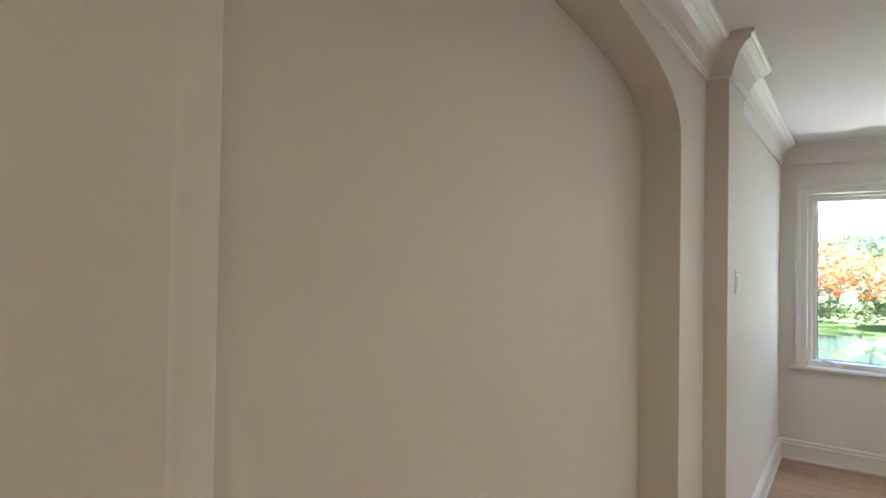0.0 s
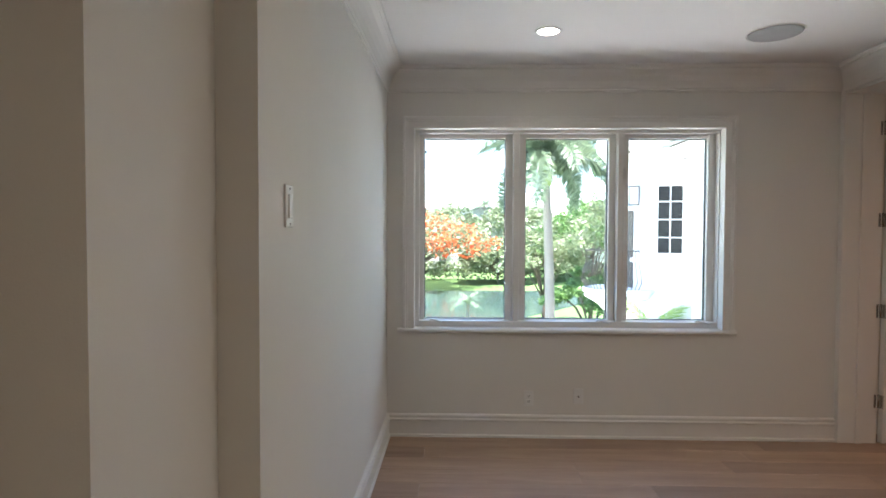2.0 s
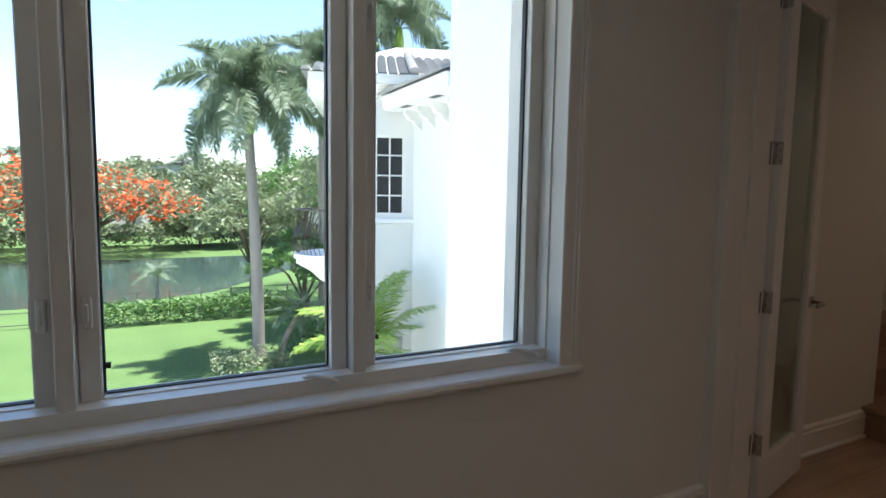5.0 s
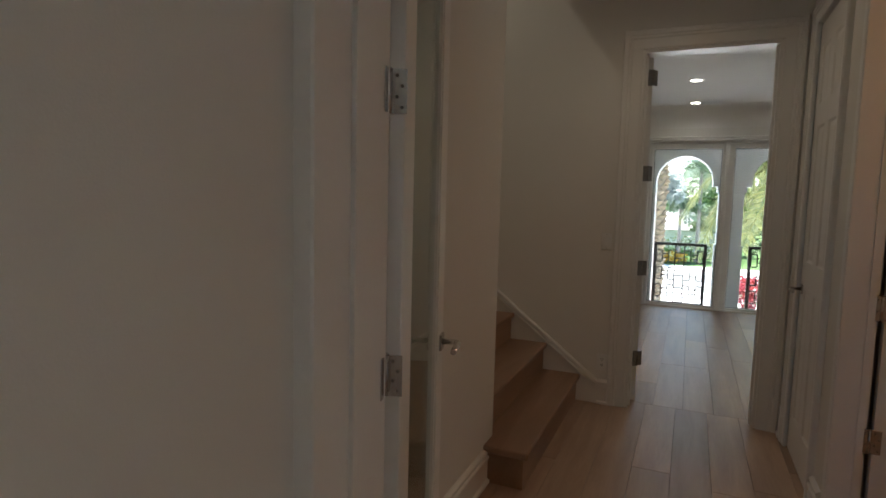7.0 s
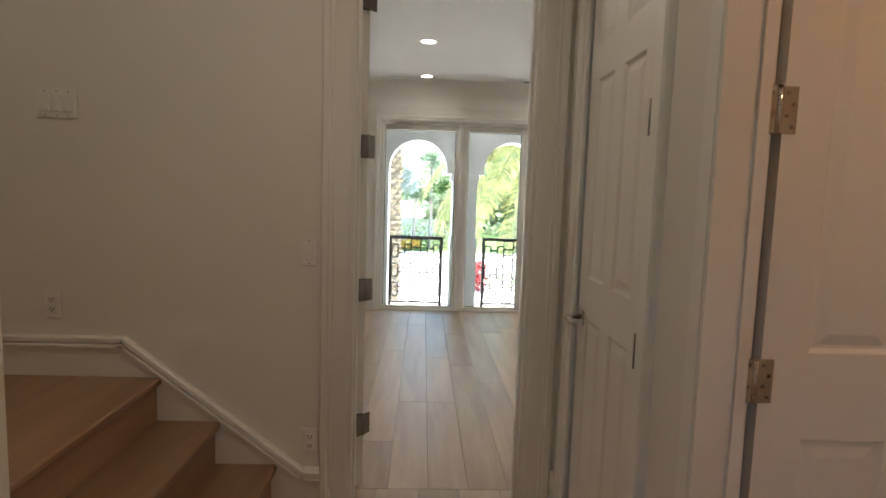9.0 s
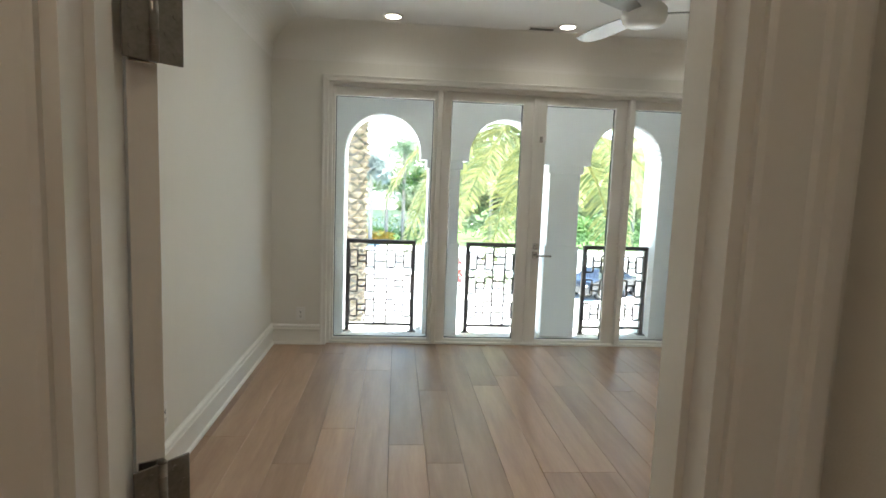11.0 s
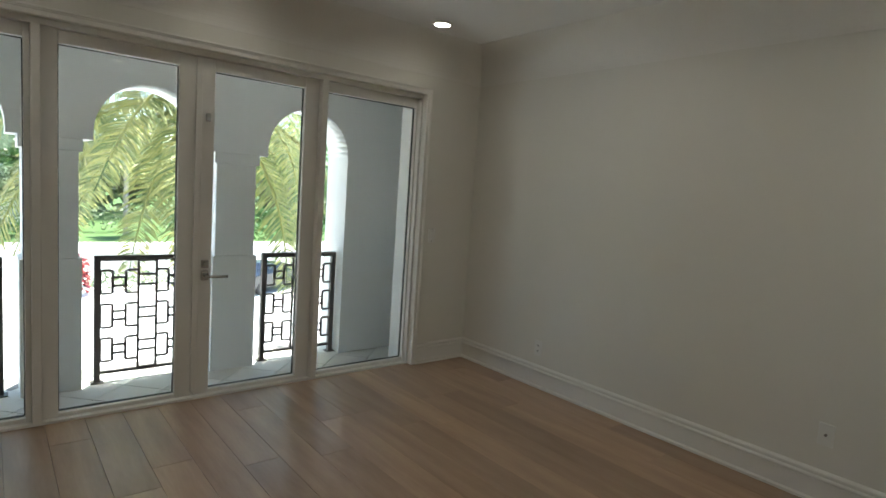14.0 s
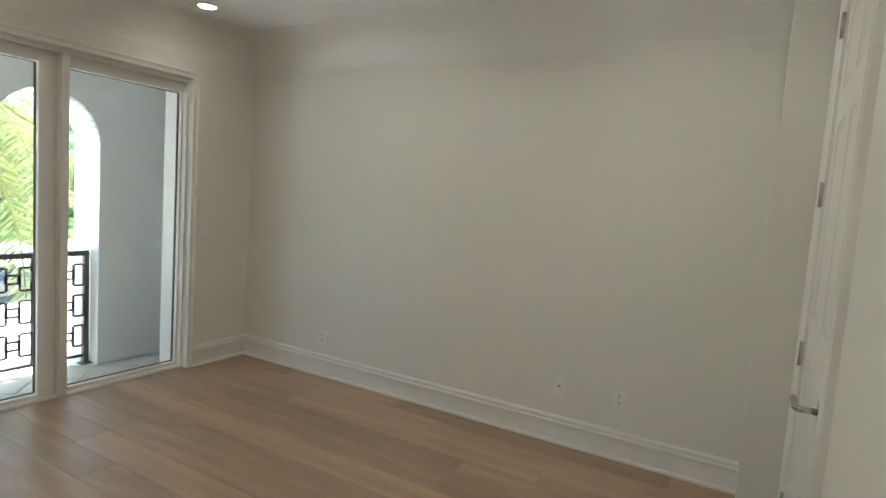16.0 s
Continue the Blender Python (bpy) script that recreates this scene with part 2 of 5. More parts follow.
def rbox(bm, x0, x1, y0, y1, z0, z1, r=0.004, seg=2):
    """A box with rounded edges."""
    tmp = bmesh.new()
    box(tmp, x0, x1, y0, y1, z0, z1)
    bmesh.ops.bevel(tmp, geom=tmp.edges[:], offset=r, segments=seg, affect="EDGES", profile=0.5)
    take(bm, tmp)


def take(bm, other, m=None):
    """Adds the bmesh other to bm, at the pose m, and frees it."""
    at = {}
    for v in other.verts:
        at[v] = bm.verts.new(m @ v.co if m else v.co)
    for f in other.faces:
        try:
            nf = bm.faces.new([at[v] for v in f.verts])
            nf.smooth = f.smooth
        except ValueError:
            pass
    other.free()


def cyl(bm, a, b, r0, r1=None, seg=12, caps=True):
    """A tapered cylinder from a to b."""
    a, b = Vector(a), Vector(b)
    r1 = r0 if r1 is None else r1
    q = (b - a).to_track_quat("Z", "Y").to_matrix()
    rings = []
    for p, r in ((a, r0), (b, r1)):
        rings.append([bm.verts.new(p + q @ Vector((math.cos(k * math.tau / seg) * r, math.sin(k * math.tau / seg) * r, 0))) for k in range(seg)])
    for k in range(seg):
        f = bm.faces.new((rings[0][k], rings[0][(k + 1) % seg], rings[1][(k + 1) % seg], rings[1][k]))
        f.smooth = True
    if caps:
        bm.faces.new(rings[0][::-1])
        bm.faces.new(rings[1])


def tube(bm, pts, radii, seg=8):
    """A smooth tube through pts."""
    pts = [Vector(p) for p in pts]
    rings = []
    for i, p in enumerate(pts):
        d = (pts[min(i + 1, len(pts) - 1)] - pts[max(i - 1, 0)]).normalized()
        q = d.to_track_quat("Z", "Y").to_matrix()
        r = radii[i] if hasattr(radii, "__len__") else radii
        rings.append([bm.verts.new(p + q @ Vector((math.cos(k * math.tau / seg) * r, math.sin(k * math.tau / seg) * r, 0))) for k in range(seg)])
    for ra, rb in zip(rings, rings[1:]):
        for k in range(seg):
            f = bm.faces.new((ra[k], ra[(k + 1) % seg], rb[(k + 1) % seg], rb[k]))
            f.smooth = True
    bm.faces.new(rings[0][::-1])
    bm.faces.new(rings[-1])


def sweep(bm, prof, a, b, out, up=(0, 0, 1)):
    """A moulding: the profile (outwards, upwards) drawn straight from a to b."""
    a, b, out, up = Vector(a), Vector(b), Vector(out), Vector(up)
    ra = [bm.verts.new(a + out * u + up * v) for u, v in prof]
    rb = [bm.verts.new(b + out * u + up * v) for u, v in prof]
    k = len(prof)
    for i in range(k):
        bm.faces.new((ra[i], ra[(i + 1) % k], rb[(i + 1) % k], rb[i]))
    bm.faces.new(ra[::-1])
    bm.faces.new(rb)
    bmesh.ops.recalc_face_normals(bm, faces=bm.faces)


def mesh_of(name, bm, mat):
    me = bpy.data.meshes.new(name)
    bm.to_mesh(me)
    bm.free()
    me.materials.append(mat)
    return me


def part(name, bm, mat, parent, label="", shadow=True):
    ob = new(name, mesh_of(name, bm, mat))
    ob.parent = parent
    if not shadow:
        ob.visible_shadow = False
    return tagged(ob, label)


def thing(name, label, category, m=None, group="", kind=""):
    ob = new(name)
    ob.matrix_world = m or Matrix()
    return tagged(ob, label, category, group, kind)


def structure(name, bm, mat, label, category):
    return tagged(new(name, mesh_of(name, bm, mat)), label, category, kind="structure")


BASE_PROF = [(0, 0), (0.030, 0), (0.030, 0.014), (0.018, 0.022), (0.018, 0.118), (0.024, 0.122), (0.026, 0.130), (0.022, 0.137), (0.015, 0.139), (0.015, 0.147), (0.020, 0.151), (0.019, 0.160), (0.010, 0.168), (0, 0.170)]
CASE_PROF = [(0, 0), (0.014, 0), (0.017, 0.008), (0.017, 0.060), (0.022, 0.066), (0.022, 0.078), (0.028, 0.084), (0.028, 0.104), (0.020, 0.110), (0, 0.112)]
STOOL_PROF = [(0, 0), (0.031, 0), (0.037, 0.006), (0.039, 0.014), (0.036, 0.024), (0.028, 0.030), (0, 0.030)]


def cove(depth, drop, bead=True):
    """A crown moulding: a small bead at its foot, where it has one, and a soft hollow up to the ceiling."""
    foot = [(0, -drop), (0.010, -drop), (0.013, -drop + 0.008), (0.010, -drop + 0.018), (0.012, -drop + 0.020)]
    pts = foot if bead else [(0, -drop)]
    x0, z0 = (0.012, 0.020) if bead else (0.001, 0.001)
    for k in range(17):
        s = k / 16 * math.pi / 2
        pts.append((x0 + (depth - x0) * (1 - math.cos(s)), -drop + z0 + (drop - z0 - 0.002) * math.sin(s)))
    return pts + [(depth, 0), (0, 0)]
# ---------------------------------------------------------------- plan
C1, C2, CH = 2.73, 2.60, 2.75          # ceilings: sitting room, far room, hall
N1, W1, E1 = 6.00, -2.76, 0.56         # sitting room
HX0, HX1, HN, HS = 0.82, 3.60, 6.18, 4.74   # hall
RX0, RX1, RS, RN = 3.73, 7.70, 1.875, 6.315   # far room


def walls(name, label, boxes, mat=PAINT):
    bm = bmesh.new()
    for b in boxes:
        box(bm, *b)
    return structure(name, bm, mat, label, "wall")


# sitting room
WX0, WX1, WZ0, WZ1 = -2.555, -0.285, 0.808, 2.295
walls("wall_north", "white painted wall with a triple casement window", [
    (-3.2, WX0, N1, 6.36, 0, C1), (WX1, 0.82, N1, 6.36, 0, C1), (WX0, WX1, N1, 6.36, 0, WZ0), (WX0, WX1, N1, 6.36, WZ1, C1)])
walls("wall_west", "white painted side wall beside the window", [(-3.2, W1, 3.55, N1, 0, C1)])
walls("pilaster", "white painted wall pilaster with a light switch", [(-3.2, -2.70, 3.12, 3.55, 0, C1)])
OY0, OY1, OZ = 4.60, 5.975, 2.55
walls("wall_east", "white painted wall with a wide doorway to the hall", [
    (E1, HX0, OY1, N1, 0, C1), (E1, HX0, -1.6, OY0, 0, C1), (E1, HX0, OY0, OY1, OZ, C1)])
walls("wall_south", "plain white painted end wall", [(-3.2, E1, -1.75, -1.6, 0, C1)])

# wall with the arched niche
AY0, AY1, AZ, AX, ARISE = 0.635, 2.66, 2.19, -2.80, 0.30
bm = bmesh.new()
box(bm, -3.2, AX, AY1, 3.12, 0, C1)
box(bm, -3.2, AX, -1.6, AY0 - 0.10, 0, C1)
edge = [(-3.2, AY0 - 0.10), (AX, AY0 - 0.10)] + [(AX - 0.10 + 0.10 * math.cos(k * math.pi / 16), AY0 - 0.10 + 0.10 * math.sin(k * math.pi / 16)) for k in range(1, 9)] + [(-3.2, AY0)]
lo, hi = [bm.verts.new((x, y, 0)) for x, y in edge], [bm.verts.new((x, y, C1)) for x, y in edge]
for k in range(1, len(edge)):
    f = bm.faces.new((lo[k - 1], lo[k], hi[k], hi[k - 1]))
    f.smooth = 1 < k < 10
box(bm, -3.2, -2.96, AY0, AY1, 0, C1)
steps = 28
arc = []
for k in range(steps + 1):
    a = math.pi * k / steps
    arc.append(((AY0 + AY1) / 2 - math.cos(a) * (AY1 - AY0) / 2, AZ + math.sin(a) ** 0.8 * ARISE))
for (ya, za), (yb, zb) in zip(arc, arc[1:]):
    q = [bm.verts.new((x, y, z)) for x in (-2.96, AX) for y, z in ((ya, za), (yb, zb), (yb, C1), (ya, C1))]
    for f in ((4, 5, 6, 7), (0, 1, 5, 4)):
        bm.faces.new([q[i] for i in f])
bmesh.ops.remove_doubles(bm, verts=bm.verts, dist=0.0005)
bmesh.ops.recalc_face_normals(bm, faces=bm.faces)
structure("wall_arch", bm, PAINT, "white painted wall with a shallow arched niche", "wall")

# hall
walls("hall_wall_north", "white painted hall wall ending at the stair", [(HX0, 2.335, HN, 7.6, 0, 3.6)])
walls("hall_wall_south", "white painted hall wall with a closet door", [(2.45, 2.72, HS - 0.10, HS, 0, CH), (3.40, HX1, HS - 0.14, HS, 0, CH), (2.72, 3.40, HS - 0.14, HS, 2.38, CH), (2.72, 3.40, HS - 0.5, HS - 0.36, 0, CH)])
walls("hall_wall_back", "white painted hall side wall", [(HX0, 2.72, 3.3, 3.44, 0, CH), (2.60, 2.72, 3.44, HS - 0.10, 0, CH), (2.44, 2.60, 3.44, 3.89, 0, CH), (2.44, 2.60, 3.89, HS - 0.10, 2.38, CH)])
walls("stair_wall", "white painted wall at the stair landing", [(2.335, HX1, 7.12, 7.6, 0, 3.6), (2.335, HX1, HN, 7.6, 3.5, 3.6), (2.335, HX1, HN - 0.1, HN, CH + 0.0005, 3.6)])
DY0, DY1, DZ = 4.88, 5.66, 2.36
walls("wall_between", "white painted wall with the far doorway", [
    (HX1, RX0, DY1, 7.6, 0, 3.6), (HX1, RX0, RS - 0.3, DY0, 0, CH), (HX1, RX0, DY0, DY1, DZ, CH), (HX1, RX0, RS - 0.3, DY1, CH, 3.6)])

# far room
FY0, FY1, FZ = 2.44, 5.86, 2.19
walls("room_wall_north", "white painted side wall of the far room", [(RX0, RX1, RN, RN + 0.14, 0, C2)])
walls("room_wall_south", "long white painted wall of the far room", [(RX0, RX1, RS - 0.14, RS, 0, C2)])
walls("room_wall_corner", "white painted wall stub beside the closet", [(RX0, 3.915, RS, 2.42, 0, C2)])
walls("room_wall_east", "white painted wall with wide glazed doors", [
    (RX1, 7.80, FY1, RN + 0.14, 0, C2), (RX1, 7.80, RS - 0.14, FY0, 0, C2), (RX1, 7.80, FY0, FY1, FZ, C2)])
walls("house_wall_outside", "white stucco outside wall behind the loggia", [
    (7.80, 8.02, FY1, 8.0, -4.3, 3.4), (7.80, 8.02, 0.6, FY0, -4.3, 3.4), (7.80, 8.02, FY0, FY1, FZ, 3.4), (7.80, 8.02, FY0, FY1, -4.3, -0.03)], STUCCO_SMOOTH)

# ceilings
for nm, b in (("ceiling_sitting_room", (-3.2, 0.82, -1.75, 6.36, C1, C1 + 0.12)), ("ceiling_hall", (HX0, HX1, 3.3, HN, CH, CH + 0.12)),
              ("ceiling_far_room", (RX0, 7.80, RS - 0.14, RN + 0.14, C2, C2 + 0.12))):
    bm = bmesh.new()
    box(bm, *b)
    structure(nm, bm, CEIL, "flat white painted ceiling", "ceiling")

# mouldings
def trim(name, label, prof, runs, mat=TRIM):
    bm = bmesh.new()
    for a, b, out in runs:
        sweep(bm, prof, a, b, out)
    return structure(name, bm, mat, label, "moulding")


trim("baseboard_sitting_room", "white moulded baseboard", BASE_PROF, [
    ((W1, N1, 0), (E1, N1, 0), (0, -1, 0)), ((W1, 3.55, 0), (W1, N1, 0), (1, 0, 0)), ((-2.70, 3.12, 0), (-2.70, 3.55, 0), (1, 0, 0)),
    ((AX, AY1, 0), (AX, 3.12, 0), (1, 0, 0)), ((-2.96, AY0, 0), (-2.96, AY1, 0), (1, 0, 0))])
trim("baseboard_hall", "white moulded baseboard", BASE_PROF, [
    ((HX0, HN, 0), (2.335, HN, 0), (0, -1, 0)), ((2.335, HN, 0), (2.335, 6.21, 0), (1, 0, 0)), ((HX1, 5.77, 0), (HX1, 5.84, 0), (-1, 0, 0)),
    ((3.50, HS, 0), (HX1, HS, 0), (0, 1, 0)), ((2.47, HS, 0), (2.63, HS, 0), (0, 1, 0))])
trim("baseboard_far_room", "white moulded baseboard", BASE_PROF, [
    ((RX0, RN, 0), (RX1, RN, 0), (0, -1, 0)), ((3.915, RS, 0), (RX1, RS, 0), (0, 1, 0)),
    ((RX1, RS, 0), (RX1, FY0 - 0.05, 0), (-1, 0, 0)), ((RX1, FY1 + 0.05, 0), (RX1, RN, 0), (-1, 0, 0))])
CROWN_PROF = [(0, -0.17), (0.010, -0.17), (0.014, -0.163), (0.014, -0.150), (0.020, -0.146), (0.024, -0.128), (0.034, -0.098), (0.052, -0.066), (0.074, -0.044),
              (0.096, -0.032), (0.102, -0.030), (0.102, -0.020), (0.116, -0.014), (0.122, -0.002), (0.122, 0), (0, 0)]


def mitred(bm, prof, pts, z):
    """A moulding along the wall line pts, standing out to the right of it, with mitred corners."""
    line = [Vector((x, y)) for x, y in pts]
    dirs = [(b - a).normalized() for a, b in zip(line, line[1:])]
    right = [Vector((d.y, -d.x)) for d in dirs]
    rows = []
    for k, p in enumerate(line):
        ra, rb = right[max(k - 1, 0)], right[min(k, len(right) - 1)]
        m = (ra + rb) / (1 + ra.dot(rb))
        rows.append([bm.verts.new((p.x + m.x * u, p.y + m.y * u, z + v)) for u, v in prof])
    for ra, rb in zip(rows, rows[1:]):
        for k in range(len(prof) - 1):
            bm.faces.new((ra[k], ra[k + 1], rb[k + 1], rb[k]))
    bmesh.ops.recalc_face_normals(bm, faces=bm.faces)


bm = bmesh.new()
mitred(bm, CROWN_PROF, [(AX, -1.6), (AX, 3.12), (-2.70, 3.12), (-2.70, 3.55), (W1, 3.55), (W1, N1), (E1, N1), (E1, -1.6)], C1 - 0.0005)
structure("crown_sitting_room", bm, TRIM, "white crown moulding that wraps the pilaster", "moulding")
trim("crown_far_room", "white coved crown moulding", cove(0.26, 0.26, False), [
    ((RX1, RS, C2), (RX1, RN, C2), (-1, 0, 0)), ((RX0, RS, C2), (RX1, RS, C2), (0, 1, 0)), ((RX0, RN, C2), (RX1, RN, C2), (0, -1, 0))])

# stair skirting along the wall
bm = bmesh.new()
sk = [(5.775, 0.0), (5.775, 0.158), (5.84, 0.158), (6.60, 0.74), (7.12, 0.74), (7.12, 0.0)]
va = [bm.verts.new((HX1 - 0.016, y, z)) for y, z in sk]
vb = [bm.verts.new((HX1 - 0.0005, y, z)) for y, z in sk]
bm.faces.new(va)
for i in range(len(sk)):
    bm.faces.new((va[i], va[(i + 1) % 6], vb[(i + 1) % 6], vb[i]))
for d, w in ((0.0, 0.026), (0.030, 0.020)):
    for (ya, za), (yb, zb) in zip(sk[1:5], sk[2:5]):
        e = Vector((0, yb - ya, zb - za)).normalized()
        up = Vector((0, -e.z, e.y))
        a = Vector((HX1 - 0.016, ya, za)) - up * (d + w)
        b = Vector((HX1 - 0.016, yb, zb)) - up * (d + w)
        sweep(bm, [(0, 0), (0.012, 0.003), (0.012, w - 0.006), (0.004, w), (0, w)], a, b, (-1, 0, 0), up)
structure("stair_skirting", bm, TRIM, "white moulded skirting that climbs with the steps", "moulding")


def casing(name, label, plane, axis, a, b, top, out, sill=0.0, width=0.112):
    """A moulded casing round an opening from a to b on the wall plane; axis: the wall's direction."""
    bm = bmesh.new()
    def pt(s, z):
        return (plane, s, z) if axis == "y" else (s, plane, z)
    along = Vector((0, 1, 0)) if axis == "y" else Vector((1, 0, 0))
    k = width / 0.112
    prof = [(u, v * k) for u, v in CASE_PROF]
    sweep(bm, prof, pt(a, sill), pt(a, top + width), out, -along)
    sweep(bm, prof, pt(b, sill), pt(b, top + width), out, along)
    sweep(bm, prof, pt(a - width * 0.9, top + 0.0006), pt(b + width * 0.9, top + 0.0006), (Vector(out) * 1.06)[:])
    return structure(name, bm, TRIM, label, "moulding")


casing("casing_window", "white moulded window casing", N1, "x", WX0, WX1, WZ1, (0, -1, 0), sill=0.806, width=0.088)
casing("casing_wide_doorway", "white moulded casing of the wide doorway", E1, "y", OY0, OY1 - 0.02, OZ, (-1, 0, 0), width=0.10)
casing("casing_far_doorway", "white moulded casing of the far doorway", HX1, "y", DY0, DY1, DZ, (-1, 0, 0), width=0.12)
casing("casing_far_doorway_inside", "white moulded casing of the far doorway", RX0, "y", DY0, DY1, DZ, (1, 0, 0))
casing("casing_glazed_doors", "white moulded casing round the glazed doors", RX1, "y", FY0, FY1, FZ, (-1, 0, 0), width=0.05)
casing("casing_closet", "white moulded closet casing", HS, "x", 2.72, 3.38, 2.38, (0, 1, 0), width=0.09)
casing("casing_room_closet", "white moulded closet casing", RX0, "y", 2.52, 3.40, 2.36, (1, 0, 0), width=0.10)

# jamb linings
def jamb(name, x0, x1, y0, y1, z, t=0.018):
    frame_of = thing(name, "white painted door lining with stops", "door frame", kind="structure")
    xm = (x0 + x1) / 2
    for nm, b in (("side_lining", (x0 - 0.004, x1 + 0.004, y0 - 0.0004, y0 + t, 0, z)), ("side_lining", (x0 - 0.004, x1 + 0.004, y1 - t, y1 + 0.0004, 0, z)),
                  ("head_lining", (x0 - 0.004, x1 + 0.004, y0 + t, y1 - t, z - t, z + 0.0004)),
                  ("stop", (xm - 0.02, xm + 0.02, y0 + t, y0 + t + 0.012, 0, z - t)), ("stop", (xm - 0.02, xm + 0.02, y1 - t - 0.012, y1 - t, 0, z - t))):
        bm = bmesh.new()
        box(bm, *b)
        part(nm, bm, TRIM, frame_of)


jamb("doorway_lining", HX1, RX0, DY0, DY1, DZ)
jamb("wide_doorway_lining", E1, HX0, OY0, OY1, OZ)

# ---------------------------------------------------------------- floors
bm = bmesh.new()
box(bm, -3.2, 8.0, -1.75, 7.6, -0.30, -0.018)
floor = structure("floor", bm, SUBFLOOR, "wide oiled oak plank floor", "floor")


# ---------------------------------------------------------------- stair
def plank_mesh(length, width, thick=0.018, gap=0.0006):
    bm = bmesh.new()
    rbox(bm, gap, length - gap, gap, width - gap, -thick, 0, 0.0012, 1)
    return mesh_of("plank", bm, OAK)


stair = thing("stair", "oak stair with white walls, three steps to a landing", "stair", kind="structure")
for i, (x0, y0) in enumerate(((2.20, 5.96), (2.335, 6.20), (2.335, 6.445))):
    z = 0.19 * (i + 1)
    y1 = 6.48 if i == 0 else (6.73 if i == 1 else 7.12)
    bm = bmesh.new()
    rbox(bm, x0, HX1 - 0.017, y0, y1, z - 0.034, z, 0.010, 3)
    # tread and riser colour carries the hall's warm dimness
    part("tread", bm, OAK_STAIR, stair, "oak tread, warm dim light in its colour")
    bm = bmesh.new()
    box(bm, x0 + 0.02, HX1 - 0.017, y0 + 0.025, y1, z - 0.19, z - 0.034)
    part("riser", bm, OAK_STAIR, stair, "oak riser, warm dim light in its colour")


# ---------------------------------------------------------------- door hardware
def hinge(parent, m, mat=CHROME, h=0.10, folded=False):
    """An open butt hinge: two leaves with screws on a knuckle. Local: z up, leaves along +-x, faces to -y."""
    ob = new("hinge")
    ob.parent = parent
    bm = bmesh.new()
    cyl(bm, (0, 0, -h / 2), (0, 0, h / 2), 0.0065, seg=12)
    for k in range(1, 5):
        cyl(bm, (0, 0, -h / 2 + k * h / 5 - 0.0006), (0, 0, -h / 2 + k * h / 5 + 0.0006), 0.0070, seg=12)
    cyl(bm, (0, 0, h / 2), (0, 0, h / 2 + 0.004), 0.0075, 0.004, seg=12)
    for s in (-1, 1):
        if s < 0 and folded:
            rbox(bm, -0.0015, 0.0015, -0.040, -0.004, -h / 2, h / 2, 0.0012, 1)
            continue
        x0, x1 = (0.004, 0.040) if s > 0 else (-0.040, -0.004)
        rbox(bm, x0, x1, -0.0015, 0.0015, -h / 2, h / 2, 0.0012, 1)
    me = mesh_of("hinge", bm, mat)
    bpy.data.objects.remove(ob)
    ob = new("hinge", me)
    ob.parent = parent
    ob.matrix_local = m
    tagged(ob, "satin nickel hinge")
    bm = bmesh.new()
    for s in (-1, 1):
        for k in range(4):
            x = s * (0.017 if k % 2 else 0.029)
            if s < 0 and folded:
                continue
            cyl(bm, (x, -0.0014, -h / 2 + (k + 0.6) * h / 4.2), (x, -0.0028, -h / 2 + (k + 0.6) * h / 4.2), 0.0042, seg=8)
    sc = part("screws", bm, DARKMETAL, ob)
    return ob


def lever(parent, m, flip=1, label="brushed nickel lever handle"):
    """A lever handle on a square rose. Local: rose on the plane y=0, sticking out to -y, lever towards +x * flip."""
    bm = bmesh.new()
    rbox(bm, -0.027, 0.027, -0.010, 0.0, -0.027, 0.027, 0.003)
    rose = part("rose", bm, CHROME, parent, "square brushed nickel rose")
    rose.matrix_local = m
    bm = bmesh.new()
    tube(bm, [(0, -0.008, 0), (0, -0.048, 0), (0.006 * flip, -0.058, 0), (0.016 * flip, -0.062, 0), (0.115 * flip, -0.062, -0.002)], [0.0095, 0.0095, 0.0105, 0.0105, 0.0095], 12)
    part("lever", bm, CHROME, rose, label)
    return rose


